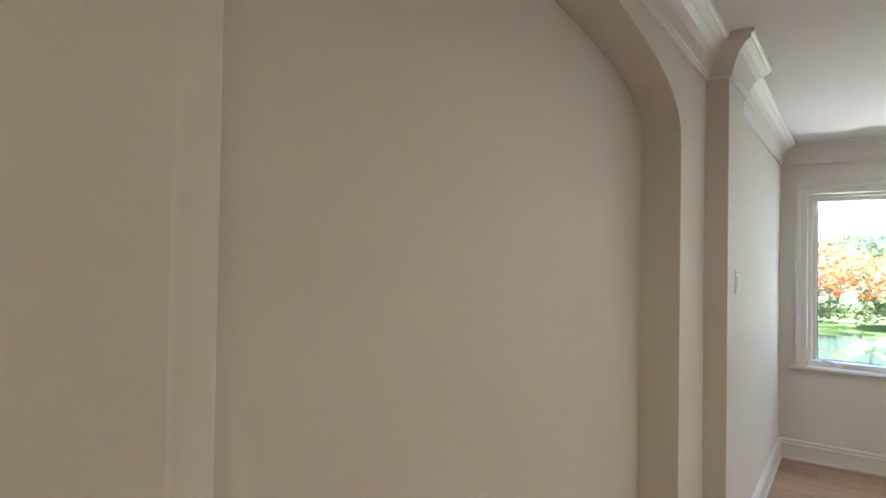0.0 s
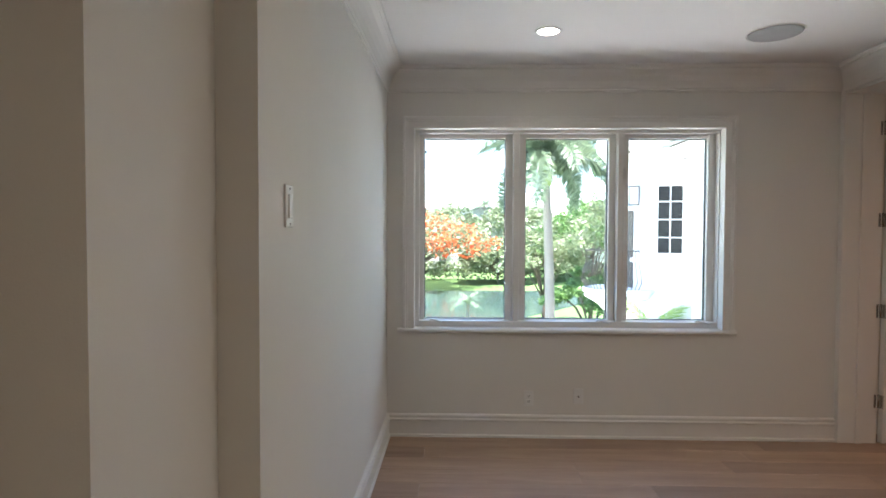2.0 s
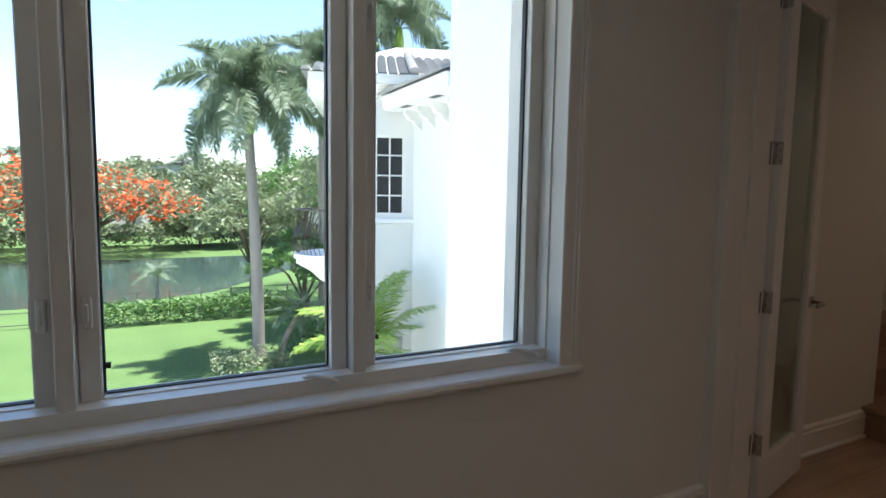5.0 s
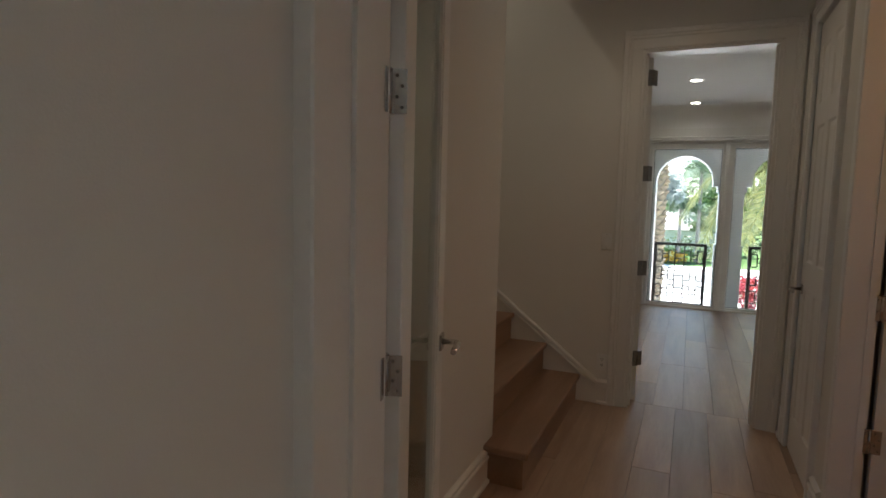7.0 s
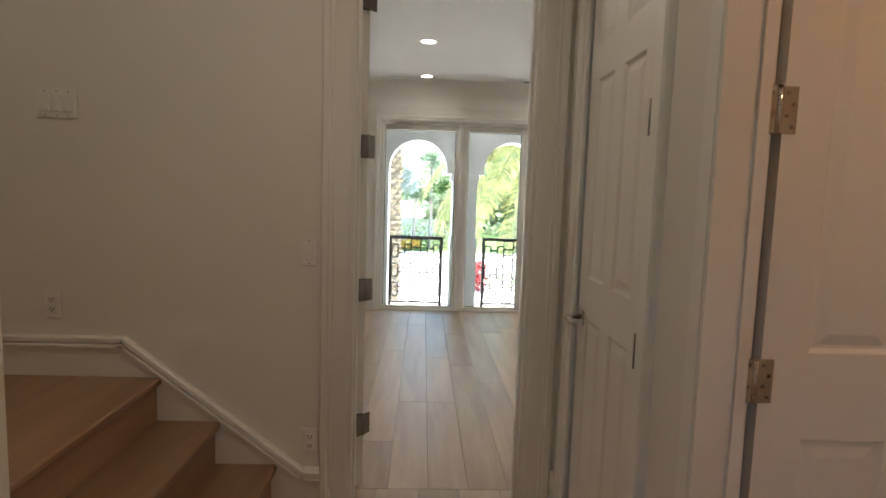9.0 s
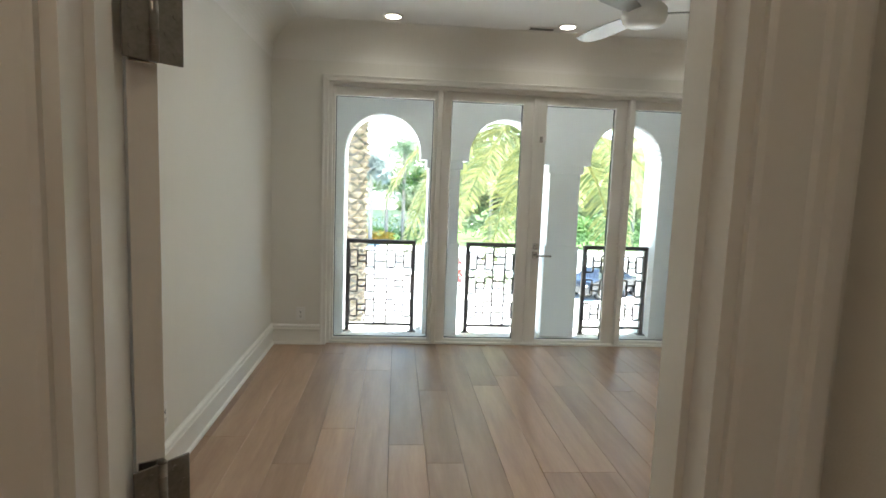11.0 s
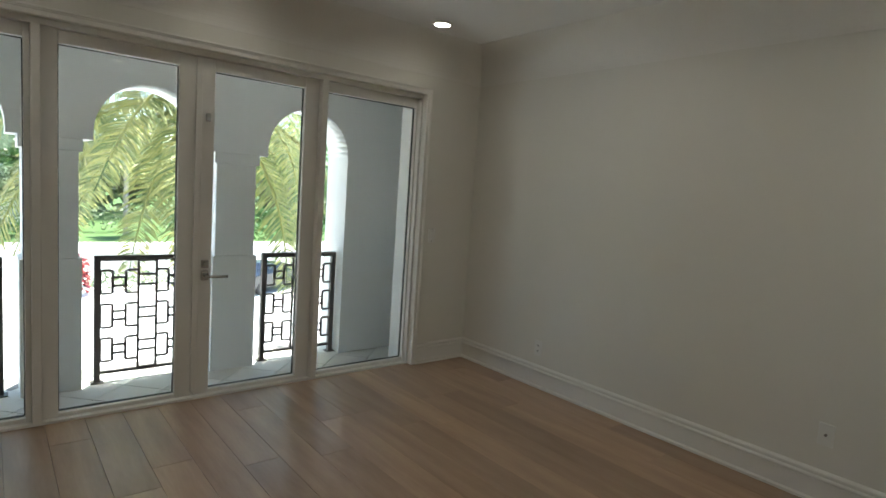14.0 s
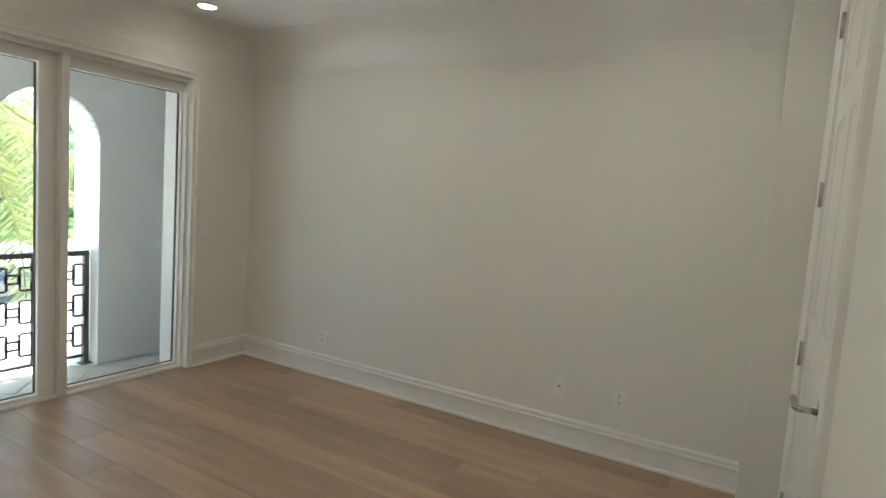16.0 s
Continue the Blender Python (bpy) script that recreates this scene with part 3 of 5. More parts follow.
def panel_door(name, label, width, height, m, rows=((0.20, 0.93), (1.08, 1.80), (1.92, 2.22)), thick=0.036, group=""):
    """A moulded six-panel door. Local: hinge edge at x=0, leaf along +x, faces at y = +-thick / 2, foot at z=0."""
    door = thing(name, label, "door", m, group)
    st, mid = 0.105 * width / 0.7, 0.10 * width / 0.7
    t = thick / 2
    bm = bmesh.new()
    box(bm, 0, width, -t + 0.009, t - 0.009, 0, height)
    cols = ((st, (width - mid) / 2), ((width + mid) / 2, width - st))
    for s in (-1, 1):
        y0, y1 = (t - 0.0092, t) if s > 0 else (-t, -t + 0.0092)
        zs = [0.0] + [z for r in rows for z in r] + [height]
        for k in range(0, len(zs), 2):
            box(bm, st, width - st, y0, y1, zs[k], zs[k + 1])
        box(bm, 0, st, y0, y1, 0, height)
        box(bm, width - st, width, y0, y1, 0, height)
        for z0, z1 in rows:
            box(bm, cols[0][1], cols[1][0], y0, y1, z0, z1)
    part("leaf", bm, DOOR, door, "white painted moulded leaf")
    for s in (-1, 1):
        for z0, z1 in rows:
            for x0, x1 in cols:
                bm = bmesh.new()
                ring = []
                for inset, dep in ((0.0, 0.0005), (0.010, 0.0085), (0.018, 0.0085), (0.042, 0.0022)):
                    y = s * (t - dep)
                    ring.append([bm.verts.new(c) for c in ((x0 + inset, y, z0 + inset), (x1 - inset, y, z0 + inset), (x1 - inset, y, z1 - inset), (x0 + inset, y, z1 - inset))])
                for ra, rb in zip(ring, ring[1:]):
                    for k in range(4):
                        bm.faces.new((ra[k], ra[(k + 1) % 4], rb[(k + 1) % 4], rb[k]))
                bm.faces.new(ring[-1])
                bmesh.ops.recalc_face_normals(bm, faces=bm.faces)
                part("panel", bm, DOOR, door)
    return door


# glazed leaf of the wide doorway, open into the hall
HZ = (0.30, 0.96, 1.62, 2.28)
french = thing("glazed_door", "white glazed door standing open into the hall", "door", pose(0.845, 5.949, 0.008, 0, 0, 14))
LW, LH = 0.60, 2.515
bm = bmesh.new()
for b in ((0, 0.105, 0, LH), (LW - 0.105, LW, 0, LH), (0.105, LW - 0.105, 0, 0.215), (0.105, LW - 0.105, LH - 0.22, LH)):
    rbox(bm, b[0], b[1], -0.019, 0.019, b[2], b[3], 0.002, 1)
part("leaf_frame", bm, DOOR, french, "white painted stiles and rails")
bm = bmesh.new()
for b in ((0.105, 0.117, 0.215, LH - 0.22), (LW - 0.117, LW - 0.105, 0.215, LH - 0.22), (0.117, LW - 0.117, 0.215, 0.227), (0.117, LW - 0.117, LH - 0.232, LH - 0.22)):
    box(bm, b[0], b[1], -0.014, 0.014, b[2], b[3])
part("glazing_bead", bm, DOOR, french)
bm = bmesh.new()
box(bm, 0.112, LW - 0.112, -0.004, 0.004, 0.222, LH - 0.225)
part("pane", bm, GREYGLASS, french, "greenish reflecting glass pane", shadow=False)
lever(french, pose(LW - 0.055, -0.019, 0.905, 0, 0, 0), -1)
for z in HZ:
    hinge(french, pose(-0.004, 0.016, z, 0, 0, -90), folded=True)

# door of the far doorway, open into the room
far_door = panel_door("panel_door", "white six-panel door standing wide open into the room", 0.70, 2.33, pose(3.742, 5.622, 0.01, 0, 0, 30.5), group="six-panel doors")
lever(far_door, pose(0.64, -0.018, 0.925), -1)
lever(far_door, pose(0.64, 0.018, 0.925, 0, 0, 180), 1)
for z in (0.30, 0.93, 1.57, 2.20):
    hinge(far_door, pose(-0.016, -0.012, z, 0, 0, -70), DARKMETAL)
    bm = bmesh.new()
    rbox(bm, -0.003, 0.0, -0.0165, 0.0165, z - 0.05, z + 0.05, 0.0012, 1)
    part("hinge_leaf", bm, CHROME, far_door, "nickel hinge leaf on the door's edge")

# closet door in the hall
closet = panel_door("panel_door", "white closed six-panel closet door in the hall", 0.62, 2.35, pose(2.735, HS - 0.022, 0.01), group="six-panel doors")
lever(closet, pose(0.565, 0.018, 0.925, 0, 0, 180), 1)
for z in (0.30, 0.96, 1.61, 2.26):
    bm = bmesh.new()
    cyl(bm, (0, 0, -0.05), (0, 0, 0.05), 0.0062, seg=10)
    h = part("hinge", bm, DARKMETAL, closet, "dark steel hinge knuckle")
    h.location = (0.010, 0.026, z - 0.01)

# door folded back beside the hall closet
warm = panel_door("panel_door", "white six-panel door in warm lamplight beside the hall", 0.70, 2.35, pose(2.42, 4.597, 0.01, 0, 0, -90), rows=((0.20, 0.85), (1.05, 1.86), (1.98, 2.24)), group="six-panel doors")
for z in (0.44, 0.985, 1.575, 2.20):
    hinge(warm, pose(-0.012, -0.0205, z, 0, 0, 0))
lever(warm, pose(0.64, -0.018, 0.925), -1)
post = thing("hall_door_post", "white painted door lining", "door frame", kind="structure")
for nm, b in (("lining", (2.402, 2.452, 4.621, HS + 0.004, 0, CH - 0.1)), ("stop", (2.394, 2.402, 4.630, 4.655, 0, CH - 0.1)), ("casing", (2.388, 2.402, 4.690, HS + 0.002, 0, CH - 0.1))):
    bm = bmesh.new()
    box(bm, *b)
    part(nm, bm, TRIM, post)

# closet door in the far room
room_closet = panel_door("panel_door", "white closed closet door with a lever handle", 0.84, 2.33, pose(3.7165, 2.54, 0.01, 0, 0, 90), group="six-panel doors")
lever(room_closet, pose(0.775, -0.018, 0.915), -1)
for z in (0.30, 0.93, 1.56, 2.20):
    bm = bmesh.new()
    cyl(bm, (0, 0, -0.048), (0, 0, 0.048), 0.0075, seg=10)
    for k in range(1, 5):
        cyl(bm, (0, 0, -0.048 + k * 0.0192 - 0.001), (0, 0, -0.048 + k * 0.0192 + 0.001), 0.0082, seg=10)
    h = part("hinge", bm, CHROME, room_closet, "brushed nickel hinge knuckle")
    h.location = (-0.004, -0.034, z - 0.01)

# ---------------------------------------------------------------- window
window = thing("window_1", "white triple casement window with crank handles", "window", kind="structure")
bm = bmesh.new()
GY = 6.29
fy0, fy1 = 6.18, 6.33
box(bm, WX0, WX0 + 0.030, fy0, fy1, WZ0 + 0.006, WZ1)
box(bm, WX1 - 0.007, WX1, fy0, fy1, WZ0 + 0.006, WZ1)
box(bm, WX0 + 0.022, WX1 - 0.007, fy0, fy1, WZ1 - 0.022, WZ1)
box(bm, WX0 + 0.022, WX1 - 0.007, fy0, fy1, WZ0 + 0.006, WZ0 + 0.05)
part("window_frame", bm, TRIM, window, "white painted frame")
SASH = ((-2.484, -1.876), (-1.712, -1.095), (-0.934, -0.352))
for xm in ((SASH[0][1] + SASH[1][0]) / 2, (SASH[1][1] + SASH[2][0]) / 2):
    bm = bmesh.new()
    rbox(bm, xm - 0.022, xm + 0.022, 6.185, 6.33, WZ0 + 0.05, WZ1 - 0.022, 0.004)
    part("mullion", bm, TRIM, window, "white painted mullion")
for k, (x0, x1) in enumerate(SASH):
    z0, z1 = 0.866, 2.238
    sx0 = WX0 + 0.024 if k == 0 else (SASH[k - 1][1] + x0) / 2 + 0.024
    sx1 = WX1 - 0.0005 if k == 2 else (SASH[k + 1][0] + x1) / 2 - 0.024
    bm = bmesh.new()
    for b in ((sx0, x0 - 0.006, WZ0 + 0.004, z1 + 0.045), (x1 + 0.006, sx1, WZ0 + 0.004, z1 + 0.045), (x0 - 0.006, x1 + 0.006, z1 + 0.006, z1 + 0.045), (x0 - 0.006, x1 + 0.006, WZ0 + 0.004, z0 - 0.004)):
        rbox(bm, b[0], b[1], 6.245, 6.31, b[2], b[3], 0.003, 1)
    sash = part("sash", bm, TRIM, window, "white painted sash")
    bm = bmesh.new()
    for b in ((x0 - 0.006, x0, z0, z1), (x1, x1 + 0.006, z0, z1), (x0, x1, z1, z1 + 0.006), (x0, x1, z0 - 0.004, z0)):
        box(bm, b[0], b[1], 6.278, 6.30, b[2], b[3])
    part("gasket", bm, RUBBER, sash, "dark glazing gasket")
    bm = bmesh.new()
    box(bm, x0 - 0.004, x1 + 0.004, GY - 0.004, GY + 0.004, z0 - 0.003, z1 + 0.004)
    part("pane", bm, GLASS, sash, "clear glass pane", shadow=False)
    for zz in (0.945, 2.145):
        bm = bmesh.new()
        rbox(bm, x0 + 0.001, x0 + 0.014, 6.266, 6.280, zz - 0.008, zz + 0.008, 0.002, 1)
        part("clip", bm, BLACK, sash, "small black clip")
    # crank
    cx = x0 + 0.06 if k == 0 else x1 - 0.07
    bm = bmesh.new()
    rbox(bm, cx - 0.05, cx + 0.035, 6.19, 6.246, 0.836, 0.856, 0.006)
    crank = part("crank", bm, PLASTIC, window, "white window crank")
    bm = bmesh.new()
    tube(bm, [(cx - 0.02, 6.205, 0.858), (cx - 0.005, 6.19, 0.868), (cx + 0.05, 6.165, 0.858), (cx + 0.072, 6.155, 0.848)], [0.009, 0.008, 0.007, 0.008], 8)
    part("crank_arm", bm, PLASTIC, crank, "white folding crank arm")
    bm = bmesh.new()
    mx = (x0 + x1) / 2
    # black block on the rail stands for the slot's dark inside
    box(bm, mx - 0.018, mx + 0.018, 6.2435, 6.2462, 0.838, 0.842)
    part("weep_slot", bm, BLACK, sash)
for k, x in enumerate((-1.845, -1.745, -0.967)):
    for zz in (1.10, 1.98):
        bm = bmesh.new()
        rbox(bm, x - 0.012, x + 0.012, 6.228, 6.246, zz - 0.042, zz + 0.042, 0.005)
        latch = part("latch", bm, PLASTIC, window, "white sash latch")
        bm = bmesh.new()
        rbox(bm, x - 0.004, x + 0.004, 6.212, 6.229, zz - 0.022, zz + 0.026, 0.003)
        part("latch_tongue", bm, PLASTIC, latch)
for ob in window.children:
    ob.location.y = -0.115      # the sashes stand well forward in the opening
bm = bmesh.new()
sweep(bm, STOOL_PROF, (WX0 - 0.125, N1, WZ0 - 0.024), (WX1 + 0.095, N1, WZ0 - 0.024), (0, -1, 0))
box(bm, WX0, WX1, N1, 6.33, WZ0 - 0.01, WZ0 + 0.006)
part("window_sill", bm, TRIM, window, "white painted rounded sill")

# ---------------------------------------------------------------- glazed doors of the far room
glazed = thing("door_glazed_wall", "white framed glazed doors to the loggia, closed", "door", kind="structure")
GX = 7.815
PANES = ((5.805, 5.0), (4.84, 4.24), (4.022, 3.428), (3.243, 2.478))
Z0, Z1 = 0.045, 2.085
bm = bmesh.new()
box(bm, 7.735, 7.86, FY1 - 0.03, FY1, 0, FZ)
box(bm, 7.735, 7.86, FY0, FY0 + 0.02, 0, FZ)
box(bm, 7.735, 7.86, FY0 + 0.02, FY1 - 0.03, FZ - 0.03, FZ)
box(bm, 7.735, 7.86, FY0 + 0.02, FY1 - 0.03, 0, 0.016)
part("door_frame", bm, TRIM, glazed, "white painted outer frame")
for y in (4.945, 3.298):
    bm = bmesh.new()
    rbox(bm, 7.725, 7.85, y - 0.022, y + 0.022, 0.016, FZ - 0.03, 0.004)
    part("post", bm, TRIM, glazed, "white painted post")
LEAVES = ((FY1 - 0.03, 4.967), (4.923, 4.132), (4.126, 3.320), (3.276, FY0 + 0.02))
for k, ((ya, yb), (la, lb)) in enumerate(zip(PANES, LEAVES)):
    bm = bmesh.new()
    for b in ((ya + 0.005, la, 0.016, FZ - 0.03), (lb, yb - 0.005, 0.016, FZ - 0.03), (yb - 0.005, ya + 0.005, 0.016, Z0 - 0.004), (yb - 0.005, ya + 0.005, Z1 + 0.004, FZ - 0.03)):
        rbox(bm, 7.775, 7.835, b[0], b[1], b[2], b[3], 0.003, 1)
    leaf = part("glazed_leaf" if k in (1, 2) else "side_light", bm, TRIM, glazed, "white painted glazed leaf" if k in (1, 2) else "white painted side light")
    bm = bmesh.new()
    for b in ((ya, ya + 0.005, Z0, Z1), (yb - 0.005, yb, Z0, Z1), (yb, ya, Z0 - 0.004, Z0), (yb, ya, Z1, Z1 + 0.004)):
        box(bm, 7.807, 7.826, b[0], b[1], b[2], b[3])
    part("gasket", bm, RUBBER, leaf, "dark glazing gasket")
    bm = bmesh.new()
    box(bm, GX - 0.004, GX + 0.004, yb - 0.003, ya + 0.003, Z0 - 0.003, Z1 + 0.003)
    part("pane", bm, GLASS, leaf, "clear glass pane", shadow=False)
bm = bmesh.new()
rbox(bm, 7.755, 7.776, 4.108, 4.145, 0.045, 2.15, 0.004)
part("meeting_strip", bm, TRIM, glazed, "white painted astragal")
bm = bmesh.new()
rbox(bm, 7.745, 7.775, 4.048, 4.092, 0.775, 0.835, 0.003)
hp = part("handle_rose", bm, CHROME, glazed, "square nickel rose")
bm = bmesh.new()
tube(bm, [(7.745, 4.07, 0.806), (7.705, 4.07, 0.806), (7.697, 4.062, 0.806), (7.694, 4.05, 0.806), (7.694, 3.945, 0.804)], 0.009, 12)
part("lever", bm, CHROME, hp, "nickel lever")
bm = bmesh.new()
rbox(bm, 7.752, 7.776, 4.048, 4.092, 0.855, 0.905, 0.003)
cyl(bm, (7.752, 4.07, 0.88), (7.742, 4.07, 0.88), 0.014, seg=12)
part("deadbolt", bm, CHROME, glazed, "nickel deadbolt")
bm = bmesh.new()
rbox(bm, 7.752, 7.772, 4.056, 4.084, 1.775, 1.825, 0.004)
part("bolt", bm, CHROME, glazed, "small metal flush bolt")

# ---------------------------------------------------------------- small fixtures
def outlet(m, kind_of="outlet"):
    """Local: plate on y=0 facing -y."""
    if kind_of == "outlet":
        ob = thing("wall_outlet", "white double socket outlet plate on the wall", "outlet", m, "outlets")
    else:
        ob = thing("cable_outlet", "white cable outlet plate with a round jack", "outlet", m, "cable outlets")
    bm = bmesh.new()
    rbox(bm, -0.036, 0.036, -0.006, 0, -0.058, 0.058, 0.004)
    part("plate", bm, PLASTIC, ob, "white plastic plate")
    if kind_of == "outlet":
        for z in (-0.020, 0.020):
            bm = bmesh.new()
            rbox(bm, -0.017, 0.017, -0.009, -0.005, z - 0.014, z + 0.014, 0.003)
            so = part("socket", bm, PLASTIC, ob)
            bm = bmesh.new()
            # slots are raised black pieces, their inner dark given as colour
            for x in (-0.0065, 0.0065):
                box(bm, x - 0.0014, x + 0.0014, -0.0096, -0.0088, z - 0.002, z + 0.008)
            cyl(bm, (0, -0.0088, z - 0.007), (0, -0.0096, z - 0.007), 0.003, seg=8)
            part("slots", bm, BLACK, so)
    else:
        bm = bmesh.new()
        cyl(bm, (0, -0.005, 0), (0, -0.016, 0), 0.0065, seg=12)
        part("jack", bm, DARKMETAL, ob, "dark threaded jack")
    return ob


def switch(m, gangs=1):
    ob = thing("light_switch", "white rocker light switch plate" if gangs == 1 else "white light switch plate with three rockers", "switch", m, "switches")
    w = 0.035 + 0.023 * (gangs - 1)
    bm = bmesh.new()
    rbox(bm, -w, w, -0.006, 0, -0.058, 0.058, 0.004)
    part("plate", bm, PLASTIC, ob, "white plastic plate")
    for g in range(gangs):
        x = (g - (gangs - 1) / 2) * 0.046
        bm = bmesh.new()
        rbox(bm, x - 0.0165, x + 0.0165, -0.011, -0.004, -0.033, 0.033, 0.003)
        part("rocker", bm, PLASTIC, ob)
        for z in (-0.048, 0.048):
            bm = bmesh.new()
            cyl(bm, (x, -0.005, z), (x, -0.0075, z), 0.003, seg=8)
            part("screw", bm, DARKMETAL, ob)
    return ob


outlet(pose(-1.70, N1, 0.29))
outlet(pose(-1.33, N1, 0.31), "cable")
outlet(pose(HX1, 6.90, 0.87, 0, 0, -90))
outlet(pose(HX1, 5.82, 0.29, 0, 0, -90))
outlet(pose(RX1, 6.07, 0.26, 0, 0, -90))
outlet(pose(5.50, RN, 0.30))
outlet(pose(4.55, RS, 0.355, 0, 0, 180))
outlet(pose(4.91, RS, 0.355, 0, 0, 180), "cable")
outlet(pose(6.82, RS, 0.30, 0, 0, 180))
switch(pose(-2.70, 3.345, 1.60, 0, 0, 90))
switch(pose(HX1, 5.83, 1.12, 0, 0, -90))
switch(pose(HX1, 6.85, 1.70, 0, 0, -90), 3)
switch(pose(RX1, 2.30, 1.075, 0, 0, -90))


def downlight(x, y, z, r=0.075, watts=DOWNLIGHT_WATTS, tone=(1.0, 0.93, 0.82)):
    ob = thing("downlight", "round recessed ceiling downlight, switched on, some added unseen", "downlight", pose(x, y, z), "downlights")
    bm = bmesh.new()
    prof = [(r, 0.0), (r, -0.004), (r - 0.006, -0.007), (r - 0.018, -0.006), (r - 0.022, 0.002)]
    seg = 32
    rings = [[bm.verts.new((math.cos(k * math.tau / seg) * a, math.sin(k * math.tau / seg) * a, h)) for k in range(seg)] for a, h in prof]
    for ra, rb in zip(rings, rings[1:]):
        for k in range(seg):
            f = bm.faces.new((ra[k], ra[(k + 1) % seg], rb[(k + 1) % seg], rb[k]))
            f.smooth = True
    bmesh.ops.recalc_face_normals(bm, faces=bm.faces)
    part("trim_ring", bm, PLASTIC, ob, "white trim ring")
    bm = bmesh.new()
    cyl(bm, (0, 0, -0.004), (0, 0, -0.001), r - 0.018, seg=32)
    part("lens", bm, LENSLIGHT, ob, "glowing warm white lens")
    ld = bpy.data.lights.new("downlight_lamp", "AREA")
    ld.shape, ld.size, ld.energy, ld.color, ld.spread = "DISK", 0.10, watts, tone, radians(150)
    lamp = new("downlight_lamp", ld)
    lamp.matrix_world = pose(x, y, z - 0.012)
    return ob


# those at y below 3 are added out of view, continuing the row
for x, y in ((-1.70, 5.22), (-1.75, 3.40), (-1.75, 1.60), (-1.75, -0.30), (-0.30, 1.60)):
    downlight(x, y, C1, 0.082, 0.03 if y > 5 else 0.10 if y > 3 else 0.26, (1.0, 0.78, 0.54))
for x in (4.50, 5.90, 7.27):
    for y in (5.35, 4.04, 2.66):
        if (x, y) != (5.90, 4.04):
            downlight(x, y, C2, watts=DOWNLIGHT_WATTS * (0.4 if x > 7 else 1.2))
# added unseen fill, far stronger than its row, lifts the room's north-east side
downlight(-0.30, 3.40, C1, 0.082, 0.80, (1.0, 0.92, 0.84))
downlight(1.70, 4.15, CH, 0.075, 0.46, (1.0, 0.43, 0.13))
# added unseen hall fill, placed to light the wall by the stair
downlight(2.75, 5.50, CH, 0.075, 0.25, (1.0, 0.76, 0.52))
# added fill above the stair, out of view, brightens the stair wall
downlight(2.75, 6.68, 3.50, 0.075, 0.20, (1.0, 0.84, 0.64))

speaker = thing("ceiling_speaker", "round grey grille of a ceiling speaker", "speaker", pose(-0.34, 5.27, C1))
bm = bmesh.new()
cyl(bm, (0, 0, -0.008), (0, 0, 0), 0.144, 0.150, seg=48)
part("grille", bm, GRILLE, speaker, "grey perforated grille")
bm = bmesh.new()
for k in range(48):
    a0, a1 = k * math.tau / 48, (k + 1) * math.tau / 48
    q = [bm.verts.new((math.cos(a) * r, math.sin(a) * r, z)) for a in (a0, a1) for r, z in ((0.150, -0.001), (0.157, -0.007), (0.161, 0))]
    bm.faces.new((q[0], q[1], q[4], q[3]))
    bm.faces.new((q[1], q[2], q[5], q[4]))
part("rim", bm, PLASTIC, speaker)

# ceiling fan
fan = thing("ceiling_fan", "white ceiling fan with three silver blades", "fan", pose(6.32, 3.86, C2))
bm = bmesh.new()
cyl(bm, (0, 0, -0.10), (0, 0, 0), 0.075, 0.075, 32)
part("canopy", bm, PLASTIC, fan, "white canopy")
bm = bmesh.new()
seg, pr = 36, ((0.05, -0.10), (0.10, -0.112), (0.128, -0.14), (0.132, -0.18), (0.122, -0.215), (0.09, -0.238), (0.04, -0.248), (0.0005, -0.25))
rings = [[bm.verts.new((math.cos(k * math.tau / seg) * a, math.sin(k * math.tau / seg) * a, h)) for k in range(seg)] for a, h in pr]
for ra, rb in zip(rings, rings[1:]):
    for k in range(seg):
        f = bm.faces.new((ra[k], ra[(k + 1) % seg], rb[(k + 1) % seg], rb[k]))
        f.smooth = True
bmesh.ops.recalc_face_normals(bm, faces=bm.faces)
part("motor_housing", bm, PLASTIC, fan, "white rounded motor housing")
for k in range(3):
    bm = bmesh.new()
    pts = ((0.11, -0.035, 0.035), (0.20, -0.055, 0.05), (0.40, -0.068, 0.058), (0.58, -0.062, 0.055), (0.66, -0.04, 0.045), (0.685, -0.01, 0.02))
    top, bot = [], []
    for r, a, b in pts:
        for y in (a, b):
            top.append(bm.verts.new((r, y, -0.165 + y * 0.22)))
            bot.append(bm.verts.new((r, y, -0.171 + y * 0.22)))
    for i in range(0, len(top) - 2, 2):
        bm.faces.new((top[i], top[i + 1], top[i + 3], top[i + 2]))
        bm.faces.new((bot[i + 2], bot[i + 3], bot[i + 1], bot[i]))
        bm.faces.new((top[i], top[i + 2], bot[i + 2], bot[i]))
        bm.faces.new((top[i + 3], top[i + 1], bot[i + 1], bot[i + 3]))
    bl = part("blade", bm, FAN_BLADE, fan, "thin silver blade")
    bl.matrix_local = pose(0, 0, 0, 0, 0, (-108, 14, 132)[k])

vent = thing("ceiling_vent", "small white slotted ceiling air vent", "vent", pose(7.36, 4.22, C2))
bm = bmesh.new()
rbox(bm, -0.04, 0.04, -0.10, 0.10, -0.006, 0, 0.002, 1)
part("frame", bm, PLASTIC, vent)
for k in range(3):
    bm = bmesh.new()
    # black strip on the frame in place of the slot's shaded gap
    box(bm, -0.026 + k * 0.02, -0.016 + k * 0.02, -0.09, 0.09, -0.0075, -0.0062)
    part("slot", bm, BLACK, vent)
